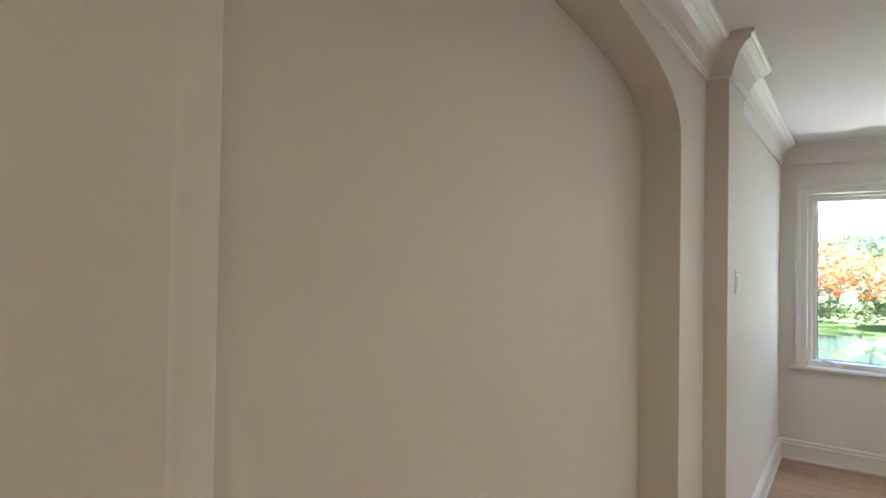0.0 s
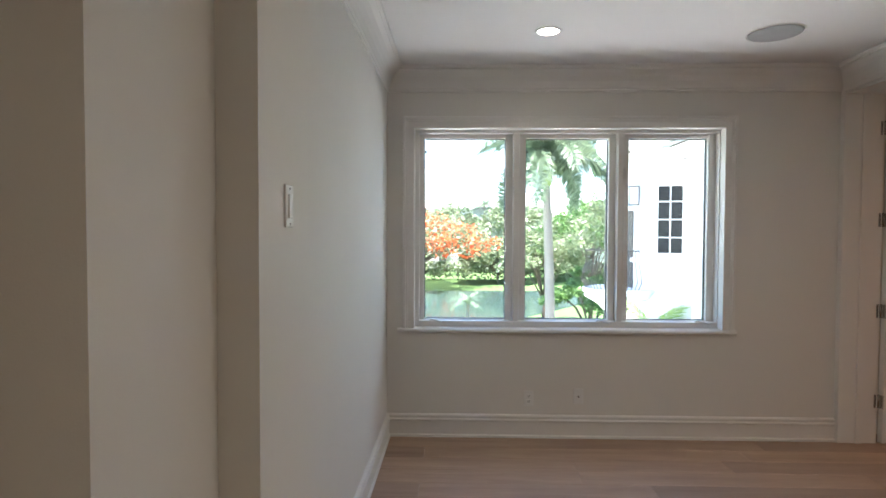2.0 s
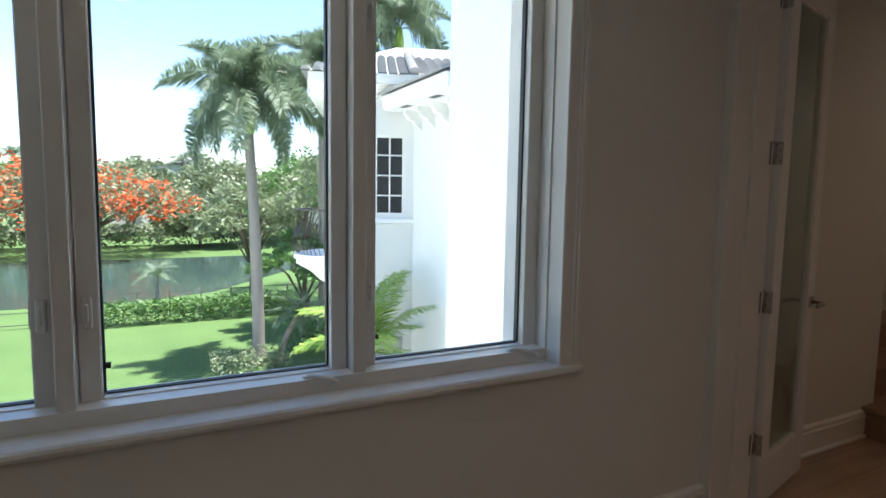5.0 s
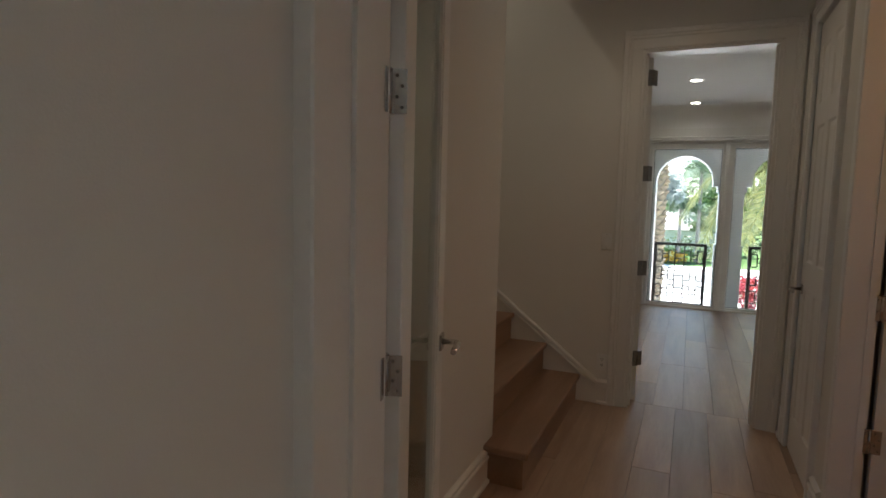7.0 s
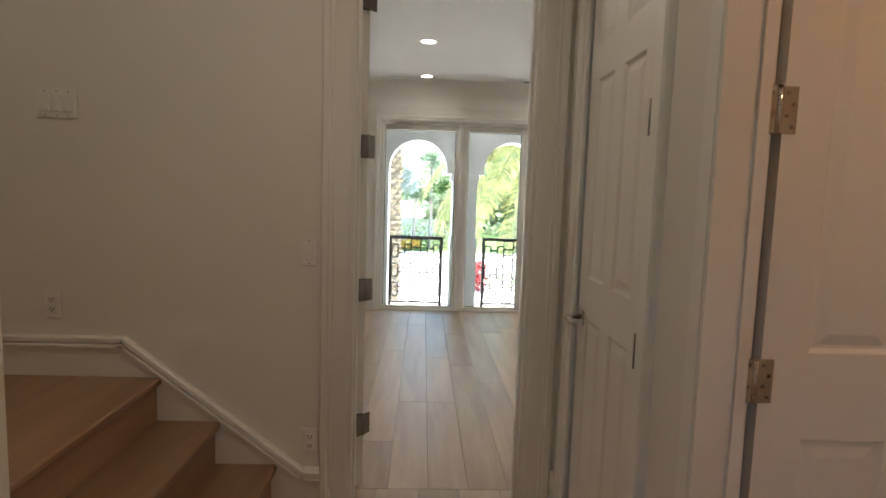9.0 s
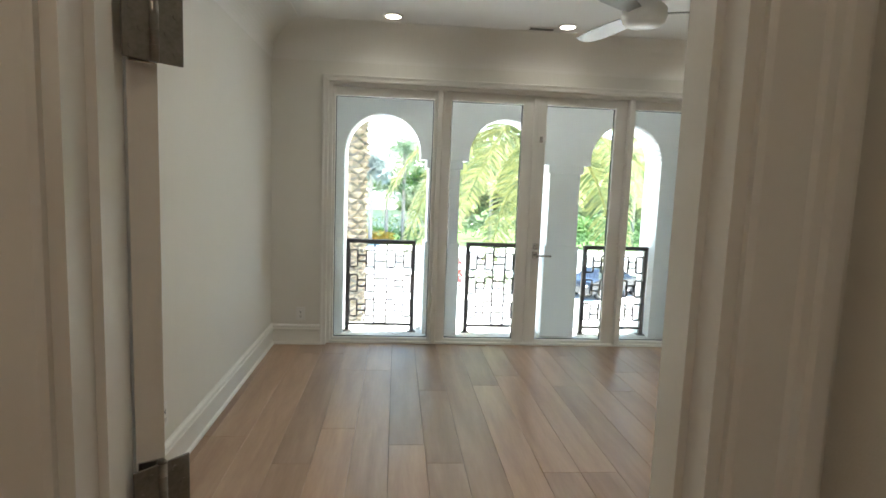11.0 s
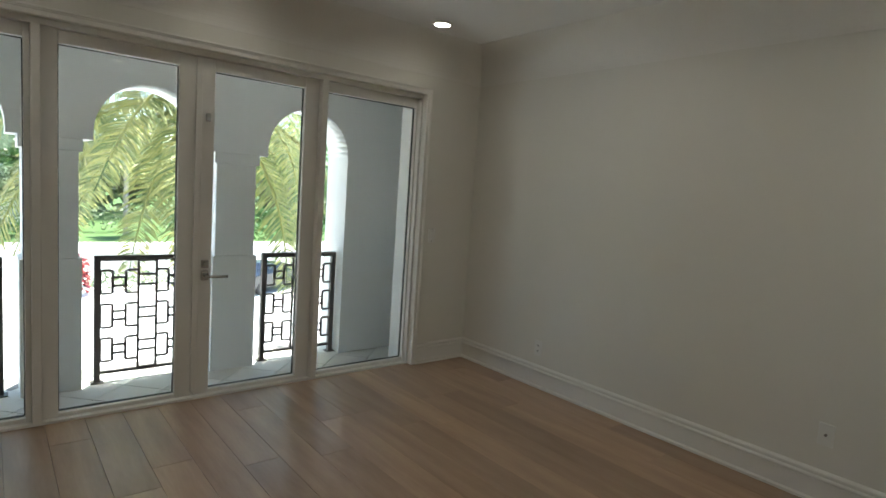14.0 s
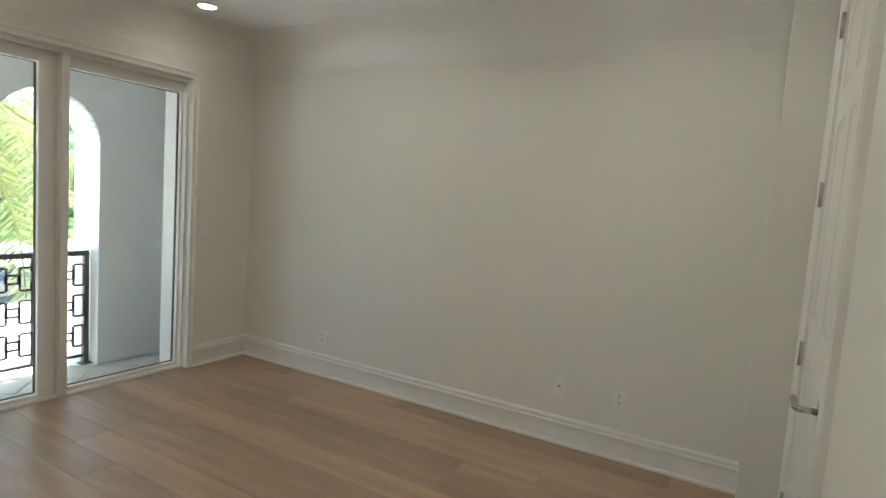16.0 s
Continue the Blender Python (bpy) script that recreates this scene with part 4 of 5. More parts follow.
# ---------------------------------------------------------------- loggia
LZ, AXF, AXB = -0.23, 8.90, 9.30
bm = bmesh.new()
box(bm, 8.02, 9.45, 0.6, 7.6, -0.6, LZ - 0.012)
structure("loggia_floor", bm, GROUT, "loggia floor of pale tiles laid diagonally", "floor")
bm = bmesh.new()
box(bm, 8.02, AXF, 0.6, 7.6, 2.55, 2.75)
structure("ceiling_loggia", bm, STUCCO_SMOOTH, "smooth white loggia ceiling", "ceiling")
bm = bmesh.new()
box(bm, 8.02, AXF, 7.4, 7.6, LZ, 2.55)
box(bm, 8.02, AXF, 0.6, 0.8, LZ, 2.55)
structure("loggia_end_walls", bm, STUCCO_SMOOTH, "white stucco end walls of the loggia", "wall")

ARCHES = (5.440, 4.145, 2.835)
AR, ASP = 0.393, 1.70
bm = bmesh.new()


def arch_fill(bm, yc, r, zs, top):
    n = 24
    pts = [(yc + math.cos(math.pi * k / n) * r, zs + math.sin(math.pi * k / n) * r) for k in range(n + 1)]
    for (ya, za), (yb, zb) in zip(pts, pts[1:]):
        q = [bm.verts.new((x, y, z)) for x in (AXF, AXB) for y, z in ((ya, za), (yb, zb), (yb, top), (ya, top))]
        bm.faces.new((q[0], q[1], q[2], q[3]))
        bm.faces.new((q[7], q[6], q[5], q[4]))
        f = bm.faces.new((q[1], q[0], q[4], q[5]))
        f.smooth = True


TOPW = 3.4
for yc in ARCHES:
    arch_fill(bm, yc, AR, ASP, TOPW)
edges = [(7.6, ARCHES[0] + AR), (ARCHES[0] - AR, ARCHES[1] + AR), (ARCHES[1] - AR, ARCHES[2] + AR), (ARCHES[2] - AR, 0.6)]
for k, (a, b) in enumerate(edges):
    low = 1.64 if k in (1, 2) else -4.3
    box(bm, AXF, AXB, b, a, low, TOPW)
box(bm, AXF, AXB + 0.15, 0.6, 7.6, -4.3, -0.6)
bmesh.ops.recalc_face_normals(bm, faces=bm.faces)
structure("loggia_arcade", bm, STUCCO_SMOOTH, "white stucco wall with three round arches", "wall")
for k in (1, 2):
    a, b = edges[k]
    ym = (a + b) / 2
    pier = thing("pier", "white stucco pier with plinth and capital", "pier", kind="structure")
    bm = bmesh.new()
    box(bm, AXF + 0.02, AXB - 0.02, ym - 0.165, ym + 0.165, 0.77, 1.55)
    part("shaft", bm, STUCCO_SMOOTH, pier)
    bm = bmesh.new()
    box(bm, AXF, AXB, ym - 0.185, ym + 0.185, -0.6, 0.77)
    part("plinth", bm, STUCCO_SMOOTH, pier)
    bm = bmesh.new()
    rbox(bm, AXF - 0.004, AXB + 0.004, ym - 0.19, ym + 0.19, 1.55, 1.64, 0.006)
    part("capital", bm, STUCCO_SMOOTH, pier)

# railings with a pattern of interlocked rectangles
def railing(y_hi, y_lo, x=9.02, top=0.775, foot=LZ):
    r = thing("railing", "dark bronze metal railing of interlocked rectangles", "railing", None, "arch railings")
    w, s = y_hi - y_lo, 0.021
    for y in (y_hi - s, y_lo + s):
        bm = bmesh.new()
        box(bm, x - s, x + s, y - s, y + s, foot + 0.008, top - 0.042)
        post = part("post", bm, IRON, r)
        bm = bmesh.new()
        rbox(bm, x - 0.045, x + 0.045, y - 0.045, y + 0.045, foot - 0.002, foot + 0.008, 0.002, 1)
        part("base_plate", bm, IRON, post)
    bm = bmesh.new()
    rbox(bm, x - 0.024, x + 0.024, y_lo, y_hi, top - 0.042, top, 0.003, 1)
    part("top_rail", bm, IRON, r)
    z_lo = foot + 0.065
    bm = bmesh.new()
    box(bm, x - 0.014, x + 0.014, y_lo + 2 * s, y_hi - 2 * s, z_lo, z_lo + 0.022)
    part("bottom_rail", bm, IRON, r)
    ya, yb = y_lo + 2 * s, y_hi - 2 * s
    za, zb = z_lo + 0.022, top - 0.042
    W, H = yb - ya, zb - za
    t = 0.0082
    cells = []
    per = H / 3.25
    for k in range(4):
        z = zb - (k - 0.28) * per * 1.0
        cells.append((0.40, 0.60, z - per * 0.70, z))
    for k in range(3):
        z = zb - 0.075 - k * per
        cells += [(0.0, 0.125, z - per * 0.68, z), (0.875, 1.0, z - per * 0.68, z)]
        cells += [(0.265, 0.40, z - per * 0.68, z), (0.60, 0.735, z - per * 0.68, z)]
        cells += [(0.125, 0.265, z - per * 0.46, z - per * 0.21), (0.735, 0.875, z - per * 0.46, z - per * 0.21)]
    for u0, u1, c0, c1 in cells:
        c0, c1 = max(c0, za), min(c1, zb)
        if c1 - c0 < 0.02:
            continue
        a, b = ya + u0 * W, ya + u1 * W
        bm = bmesh.new()
        box(bm, x - 0.012, x + 0.012, a - t, a + t, c0, c1)
        box(bm, x - 0.012, x + 0.012, b - t, b + t, c0, c1)
        box(bm, x - 0.0115, x + 0.0115, a + t, b - t, c0 - t, c0 + t)
        box(bm, x - 0.0115, x + 0.0115, a + t, b - t, c1 - t, c1 + t)
        part("rectangle", bm, IRON, r)
    return r


for yc in ARCHES:
    railing(yc + 0.372, yc - 0.372)

# ---------------------------------------------------------------- ground
GZ = -4.3
bm = bmesh.new()
v = [bm.verts.new(c) for c in ((-900, -900, GZ), (900, -900, GZ), (900, 900, GZ), (-900, 900, GZ))]
bm.faces.new(v)
structure("ground", bm, GRASS, "mown green lawn", "ground")


def sheet(name, pts, z, mat, label, category, thick=0.03):
    bm = bmesh.new()
    a = [bm.verts.new((x, y, z)) for x, y in pts]
    b = [bm.verts.new((x, y, z - thick)) for x, y in pts]
    bm.faces.new(a)
    for i in range(len(pts)):
        bm.faces.new((a[i], b[i], b[(i + 1) % len(pts)], a[(i + 1) % len(pts)]))
    bmesh.ops.recalc_face_normals(bm, faces=bm.faces)
    return structure(name, bm, mat, label, category)


sheet("water", [(-160, 36.2), (-2.4, 37.0), (1.2, 38.6), (4.6, 43), (9, 49), (24, 54), (60, 56), (60, 57.5), (-160, 57.0)], GZ + 0.02, WATER, "dark rippled lake water", "water")
sheet("driveway_side", [(-18, 6.4), (5.2, 6.4), (5.2, 17.2), (3.0, 17.4), (2.0, 19.6), (-0.6, 22.0), (-18, 23.4)], GZ + 0.03, PAVING, "pale concrete paving", "driveway")
sheet("driveway_front", [(10.2, -60), (39, -60), (39, 60), (10.2, 60)], GZ + 0.03, PAVING, "pale sunlit forecourt paving", "driveway")
sheet("road", [(39, -90), (48, -90), (48, 100), (39, 100)], GZ + 0.03, ASPHALT, "sunlit pale grey street", "road")
sheet("pavement", [(48, -90), (54, -90), (54, 100), (48, 100)], GZ + 0.05, PAVING, "pale sunlit pavement", "pavement")


# ---------------------------------------------------------------- plants
def frond_mesh(name, length, leaflets, leaf_len, width, droop, mat, plume=0.0, seed=1, up=0.55, fold=0.5):
    """A feather frond along +x that rises and then arches down."""
    rnd = random.Random(seed)
    bm = bmesh.new()
    n = 10
    pts = []
    for k in range(n + 1):
        s = k / n
        pts.append(Vector((length * (s - 0.18 * droop * s ** 2), 0, length * (up * s - droop * s ** 2))))
    for a, b, r0, r1 in ((pts[k], pts[k + 1], 0.022 * (1 - k / n) + 0.004, 0.022 * (1 - (k + 1) / n) + 0.004) for k in range(n)):
        cyl(bm, a, b, r0 * length / 2, r1 * length / 2, 5, False)
    for k in range(leaflets):
        s = 0.12 + 0.87 * k / (leaflets - 1)
        f = s * n
        i = min(int(f), n - 1)
        p = pts[i].lerp(pts[i + 1], f - i)
        d = (pts[i + 1] - pts[i]).normalized()
        l = leaf_len * (0.55 + 0.6 * math.sin(math.pi * min(s * 0.95 + 0.1, 1))) * rnd.uniform(0.85, 1.1)
        for side in (-1, 1):
            a = rnd.uniform(-plume, plume) * math.pi
            out = Vector((0, side * math.cos(a), math.sin(a) + fold * 0.25))
            w = (d * rnd.uniform(0.45, 0.75) + out).normalized()
            tip = p + w * l + Vector((0, 0, -l * rnd.uniform(0.18, 0.5)))
            midp = p + w * l * 0.55 + Vector((0, 0, -l * 0.06))
            q = d.cross(w).normalized().cross(w).normalized() * width
            v = [bm.verts.new(c) for c in (p - q * 0.4, p + q * 0.4, midp + q, midp - q, tip)]
            bm.faces.new((v[0], v[1], v[2], v[3]))
            bm.faces.new((v[3], v[2], v[4]))
    return mesh_of(name, bm, mat)


def palm(label, x, y, z, height, r0, r1, meshes, count, tilt0, tilt1, trunk_mat, lean=(0, 0), boots=False, crown_shaft=None, group="palms", seed=3):
    rnd = random.Random(seed)
    p = thing("palm_tree", label, "palm", pose(x, y, z), group)
    n = 24
    pts = [(lean[0] * (k / n) ** 2, lean[1] * (k / n) ** 2, height * k / n - (0.1 if k == 0 else 0)) for k in range(n + 1)]
    rad = [(r0 * (1.35 if k == 0 else 1.1 if k == 1 else 1) + (r1 - r0) * k / n) * (1 + 0.03 * ((k * 7) % 3 - 1)) for k in range(n + 1)]
    bm = bmesh.new()
    tube(bm, pts, rad, 14)
    trunk = part("trunk", bm, trunk_mat, p)
    if boots:
        bmb = bmesh.new()
        rows = int(height / 0.115)
        for k in range(rows):
            zc = 0.05 + k * 0.115
            s = zc / height
            r = r0 + (r1 - r0) * s
            m = 6
            for j in range(m):
                a = (j + 0.5 * (k % 2)) / m * math.tau + rnd.uniform(-0.06, 0.06)
                c, sn = math.cos(a), math.sin(a)
                t = Vector((-sn, c, 0))
                o = Vector((c, sn, 0))
                ctr = Vector((lean[0] * s * s, lean[1] * s * s, zc)) + o * r * 0.96
                w, h, dp = r * math.pi / m * 1.05, 0.10 * rnd.uniform(0.85, 1.2), 0.10 * rnd.uniform(0.7, 1.3)
                vs = [bmb.verts.new(q) for q in (ctr - t * w, ctr + o * dp * 0.25 - Vector((0, 0, h * 0.75)), ctr + t * w, ctr + o * dp * 0.3 + Vector((0, 0, h * 0.9)) , ctr + o * dp + Vector((0, 0, h * 0.28)) - t * w * 0.35, ctr + o * dp + Vector((0, 0, h * 0.28)) + t * w * 0.35)]
                for f in ((0, 1, 4), (1, 5, 4), (1, 2, 5), (2, 3, 5), (3, 4, 5), (3, 0, 4)):
                    bmb.faces.new([vs[i] for i in f])
        b = part("trunk_boots", bmb, BOOT, trunk, "woody cut frond bases")
        tagged(b, kind="stuff")
    top = Vector(pts[-1])
    if crown_shaft:
        bm = bmesh.new()
        tube(bm, [top, top + Vector((0, 0, crown_shaft * 0.5)), top + Vector((0, 0, crown_shaft))], [r1 * 1.35, r1 * 1.2, r1 * 0.6], 12)
        part("crown_shaft", bm, FROND_LIME, p, "green crown shaft")
        top += Vector((0, 0, crown_shaft * 0.9))
    for k in range(count):
        az = k * 137.5 + rnd.uniform(-12, 12)
        tilt = tilt0 + (tilt1 - tilt0) * (k / max(count - 1, 1)) + rnd.uniform(-6, 6)
        ob = new("frond", meshes[k % len(meshes)])
        ob.parent = p
        sc = rnd.uniform(0.85, 1.1)
        ob.matrix_local = Matrix.Translation(top) @ pose(0, 0, 0, 0, 0, az) @ pose(0, 0, 0, rnd.uniform(-12, 12), -tilt, 0) @ Matrix.Scale(sc, 4)
    return p


def leaves(bm, c, r, n, size, rnd, squash=1.0):
    """n small leaf cards in an uneven clump."""
    for _ in range(n):
        d = Vector((rnd.gauss(0, 1), rnd.gauss(0, 1), rnd.gauss(0, 1))).normalized() * (rnd.random() ** 0.45)
        p = Vector(c) + Vector((d.x * r, d.y * r, d.z * r * squash))
        u = Vector((rnd.gauss(0, 1), rnd.gauss(0, 1), rnd.gauss(0, 0.6))).normalized()
        w = u.cross(Vector((rnd.gauss(0, 1), rnd.gauss(0, 1), rnd.gauss(0, 1)))).normalized()
        s = size * rnd.uniform(0.6, 1.4)
        v = [bm.verts.new(q) for q in (p - u * s, p - w * s * 0.4 + u * s * 0.1, p + u * s, p + w * s * 0.4 + u * s * 0.1)]
        bm.faces.new(v)


def tree(label, x, y, height, spread, mat, seed, blossom=None, n=26, per=110, size=0.16, low=0.35, group="trees", trunk_r=0.16):
    rnd = random.Random(seed)
    t = thing("tree", label, "tree", pose(x, y, GZ), group)
    bm = bmesh.new()
    th = height * low
    tube(bm, [(0, 0, -0.1), (rnd.uniform(-.1, .1), rnd.uniform(-.1, .1), th * 0.5), (rnd.uniform(-.2, .2), rnd.uniform(-.2, .2), th)], [trunk_r * 1.3, trunk_r, trunk_r * 0.8], 9)
    ends = []
    for k in range(n):
        a = k * 2.399 + rnd.uniform(-.3, .3)
        rr = spread * math.sqrt((k + 0.6) / n)
        e = Vector((math.cos(a) * rr, math.sin(a) * rr, th + (height - th) * (0.35 + 0.6 * (1 - (rr / spread) ** 2) * rnd.uniform(0.55, 1.0))))
        ends.append(e)
        if k % 2 == 0:
            m = Vector((0, 0, th)).lerp(e, 0.5) + Vector((0, 0, 0.06 * height))
            tube(bm, [(0, 0, th * 0.9), m, e], [trunk_r * 0.45, trunk_r * 0.28, 0.02], 5)
    part("trunk", bm, BARK, t, "brown trunk and limbs")
    bm = bmesh.new()
    for e in ends:
        leaves(bm, e, spread * rnd.uniform(0.20, 0.34), per, size, rnd, 0.6)
    part("crown", bm, mat, t, "uneven leafy crown")
    if blossom:
        bm = bmesh.new()
        for e in ends:
            if rnd.random() < 0.9:
                leaves(bm, e + Vector((rnd.uniform(-.3, .3), rnd.uniform(-1.2, .1), spread * rnd.uniform(-0.12, 0.12))), spread * 0.20, int(per * 0.55), size * 1.1, rnd, 0.6)
        part("blossom", bm, blossom, t, "clusters of orange-red blossom")
    return t


def bush(name, label, x0, x1, y0, y1, h, mat, seed, density=260, size=0.07, z=GZ):
    rnd = random.Random(seed)
    bm = bmesh.new()
    n = int(density * (x1 - x0) * (y1 - y0) ** 0.5 * h)
    for _ in range(min(n, 9000)):
        p = (rnd.uniform(x0, x1), rnd.uniform(y0, y1), z + h * rnd.random() ** 0.6 * rnd.uniform(0.85, 1.12))
        leaves(bm, p, 0.05, 1, size, rnd)
    ob = tagged(new(name, mesh_of(name, bm, mat)), label, "hedge", kind="stuff")
    return ob


FOX = [frond_mesh("frond", 2.9, 270, 0.62, 0.016, d, FROND, plume=0.8, seed=k, up=u) for k, d, u in ((1, 1.18, 0.86), (2, 0.98, 0.74))]
DATE = [frond_mesh("frond", 3.5, 110, 0.48, 0.012, d, FROND_SUN, plume=0.05, seed=k, up=u) for k, d, u in ((3, 0.70, 0.45), (4, 0.85, 0.55), (5, 0.52, 0.36))]
ARECA = [frond_mesh("frond", 2.3, 56, 0.50, 0.017, d, FROND_LIME, plume=0.04, seed=k, up=u) for k, d, u in ((6, 0.85, 0.55), (7, 0.55, 0.50))]
PYGMY = [frond_mesh("frond", 1.3, 44, 0.22, 0.009, 0.75, FROND, plume=0.1, seed=10, up=0.5)]
FAR = [frond_mesh("frond", 2.7, 30, 0.7, 0.05, 0.7, FROND, plume=0.2, seed=8, up=0.45)]
SILVER = [frond_mesh("frond", 2.0, 24, 0.9, 0.06, 0.25, FROND_SILVER, plume=0.3, seed=9, up=0.3)]

# lake side
palm("tall foxtail palm with a smooth grey trunk on the lawn", 1.38, 23.5, GZ, 7.6, 0.21, 0.15, FOX, 19, 82, -34, BARK_PALM, lean=(-0.2, 0.1), crown_shaft=0.9, seed=11)
palm("foxtail palm behind the balcony", 4.5, 27.0, GZ, 9.4, 0.21, 0.16, FOX, 19, 80, -32, BARK_PALM, crown_shaft=0.9, seed=12)
palm("foxtail palm standing beside the house wing", 8.0, 27.5, GZ, 12.0, 0.21, 0.16, FOX, 15, 60, -25, BARK_PALM, crown_shaft=0.9, seed=15)
palm("small palm on the lake bank", -1.6, 34.6, GZ, 1.6, 0.10, 0.08, PYGMY, 14, 60, -5, BARK_PALM, seed=13)
palm("feathery areca palm against the white house wall", 3.0, 16.9, GZ, 1.95, 0.08, 0.06, ARECA, 15, 84, -40, BARK_PALM, seed=14)
palm("small leaning palm with a rusty trunk on the lawn", 2.05, 23.3, GZ, 1.5, 0.10, 0.09, PYGMY, 18, 70, -15, BOOT, lean=(0.65, 0.3), seed=16)
FLAME = "flame tree covered in orange-red blossom across the lake"
for k, (x, y, h, s) in enumerate(((-7.4, 62, 8.2, 8.4), (-21, 66, 8.8, 8.0), (-34, 68, 9.2, 8.5))):
    tree(FLAME, x, y, h, s, LEAF_OLIVE, 21 + k, LEAF_RED, n=60, per=120, size=0.24, low=0.22, group="flame trees", trunk_r=0.3)
BROAD = "broad green tree across the lake"
for k, (x, y, h, s, m) in enumerate(((2.5, 66, 5.0, 4.0, LEAF_OLIVE), (8.5, 68, 7.5, 5.0, LEAF_OLIVE), (14, 72, 9.5, 5.5, LEAF), (19, 78, 10, 6.5, LEAF_OLIVE), (-40, 78, 10, 8, LEAF), (-4, 84, 10, 6, LEAF_OLIVE), (-14, 86, 10, 7, LEAF), (7, 86, 11, 7, LEAF_OLIVE), (28, 82, 11, 8, LEAF), (-52, 80, 11, 9, LEAF))):
    tree(BROAD, x, y, h, s, m, 31 + k, n=34, per=150, size=0.30, low=0.22)
tree("slender green tree by the hedge", 2.6, 33.4, 6.6, 2.3, LEAF_OLIVE, 27, n=26, per=150, size=0.13, trunk_r=0.12)
tree("slender green tree by the hedge", 6.0, 36.5, 8.5, 3.4, LEAF, 28, n=26, per=150, size=0.14, trunk_r=0.12)
tree("leaning garden tree behind the balcony", 3.6, 26.5, 4.4, 1.9, LEAF, 29, n=20, per=130, size=0.12, trunk_r=0.10)
tree("leafy garden tree behind the balcony", 7.0, 31.0, 9.0, 3.2, LEAF_OLIVE, 30, n=26, per=150, size=0.14, trunk_r=0.12)
for k, (x, y) in enumerate(((-4.8, 88), (2.0, 90), (10.0, 90), (-17, 92), (-30, 90))):
    palm("tall palm on the far shore", x, y, GZ, 8.5 + (k * 1.3) % 2.5, 0.2, 0.15, FAR, 11, 55, -15, BARK_PALM, seed=40 + k, group="far palms")
bush("hedge_lawn", "clipped green hedge at the lawn's edge", -3.6, 4.2, 30.9, 31.9, 1.0, LEAF, 51, 420, 0.10)
bush("far_shrubs", "dense shrubs along the far shore", -60, 34, 69, 71, 2.2, LEAF_OLIVE, 52, 40, 0.28)
bush("far_woods", "dense green trees beyond the lake", -110, 90, 98, 106, 7.5, LEAF_OLIVE, 53, 6, 0.8)
bush("ornamental_grass", "pale tuft of ornamental grass round the palm", -0.2, 2.2, 21.9, 23.2, 0.75, LEAF_OLIVE, 54, 420, 0.07)
bush("garden_shrubs", "green shrubs beside the house wing", 2.6, 5.4, 24.0, 25.6, 1.1, LEAF, 55, 240, 0.09)
fence = thing("fence", "low black metal fence along the lake", "fence", pose(0, 0, 0))
for k in range(18):
    bm = bmesh.new()
    box(bm, -18.02 + k * 1.3, -17.97 + k * 1.3, 32.2, 32.25, GZ, GZ + 1.25)
    part("post", bm, IRON, fence)
for z in (0.15, 0.65, 1.2):
    bm = bmesh.new()
    box(bm, -18, 4.6, 32.21, 32.24, GZ + z, GZ + z + 0.03)
    part("bar", bm, IRON, fence)


# ---------------------------------------------------------------- buildings
def far_house(label, x, y, w, d, h, seed):
    ho = thing("house", label, "house", pose(x, y, GZ), "far houses")
    bm = bmesh.new()
    box(bm, -w / 2, w / 2, -d / 2, d / 2, 0, h)
    part("wall", bm, STUCCO, ho, "pale stucco walls")
    bm = bmesh.new()
    o = 0.7
    b = [bm.verts.new(c) for c in ((-w / 2 - o, -d / 2 - o, h), (w / 2 + o, -d / 2 - o, h), (w / 2 + o, d / 2 + o, h), (-w / 2 - o, d / 2 + o, h))]
    r = [bm.verts.new(c) for c in ((-w / 2 + d * 0.4, 0, h + 2.2), (w / 2 - d * 0.4, 0, h + 2.2))]
    for f in ((b[0], b[1], r[1], r[0]), (b[1], b[2], r[1]), (b[2], b[3], r[0], r[1]), (b[3], b[0], r[0]), (b[3], b[2], b[1], b[0])):
        bm.faces.new(f)
    part("roof", bm, ROOFTILE, ho, "pale hipped tile roof")
    return ho


far_house("white house with a tiled roof beyond the lake", -1.0, 96, 12, 9, 9.5, 1)
far_house("white house with a tiled roof beyond the lake", 24, 98, 16, 9, 7.0, 2)
h3 = far_house("cream house with a tiled roof across the street", 72, 9.5, 15, 10, 2.7, 3)
h3.rotation_euler = (0, 0, radians(-90))

wing = thing("house_wing", "white stucco house wing with a tiled roof", "house", None)
WY, WXc = 18.15, 5.26
bm = bmesh.new()
hx0, hx1, hz0, hz1 = 3.49, 4.28, 0.87, 2.95
box(bm, 2.97, hx0, WY, WY + 0.3, GZ, 4.2)
box(bm, hx1, 6.2, WY, WY + 0.3, GZ, 4.2)
box(bm, hx0, hx1, WY, WY + 0.3, GZ, hz0)
box(bm, hx0, hx1, WY, WY + 0.3, hz1, 4.2)
part("wall", bm, STUCCO, wing, "rough white stucco wall")
bm = bmesh.new()
va = [bm.verts.new(c) for c in ((2.97, WY, GZ), (2.38, WY + 0.6, GZ), (2.38, WY + 6, GZ), (2.97, WY + 6, GZ))]
vb = [bm.verts.new((c.co.x, c.co.y, 4.2)) for c in va]
for i in range(4):
    bm.faces.new((va[i], va[(i + 1) % 4], vb[(i + 1) % 4], vb[i]))
bm.faces.new(vb)
bmesh.ops.recalc_face_normals(bm, faces=bm.faces)
part("wall", bm, STUCCO, wing, "rough white stucco corner wall")
bm = bmesh.new()
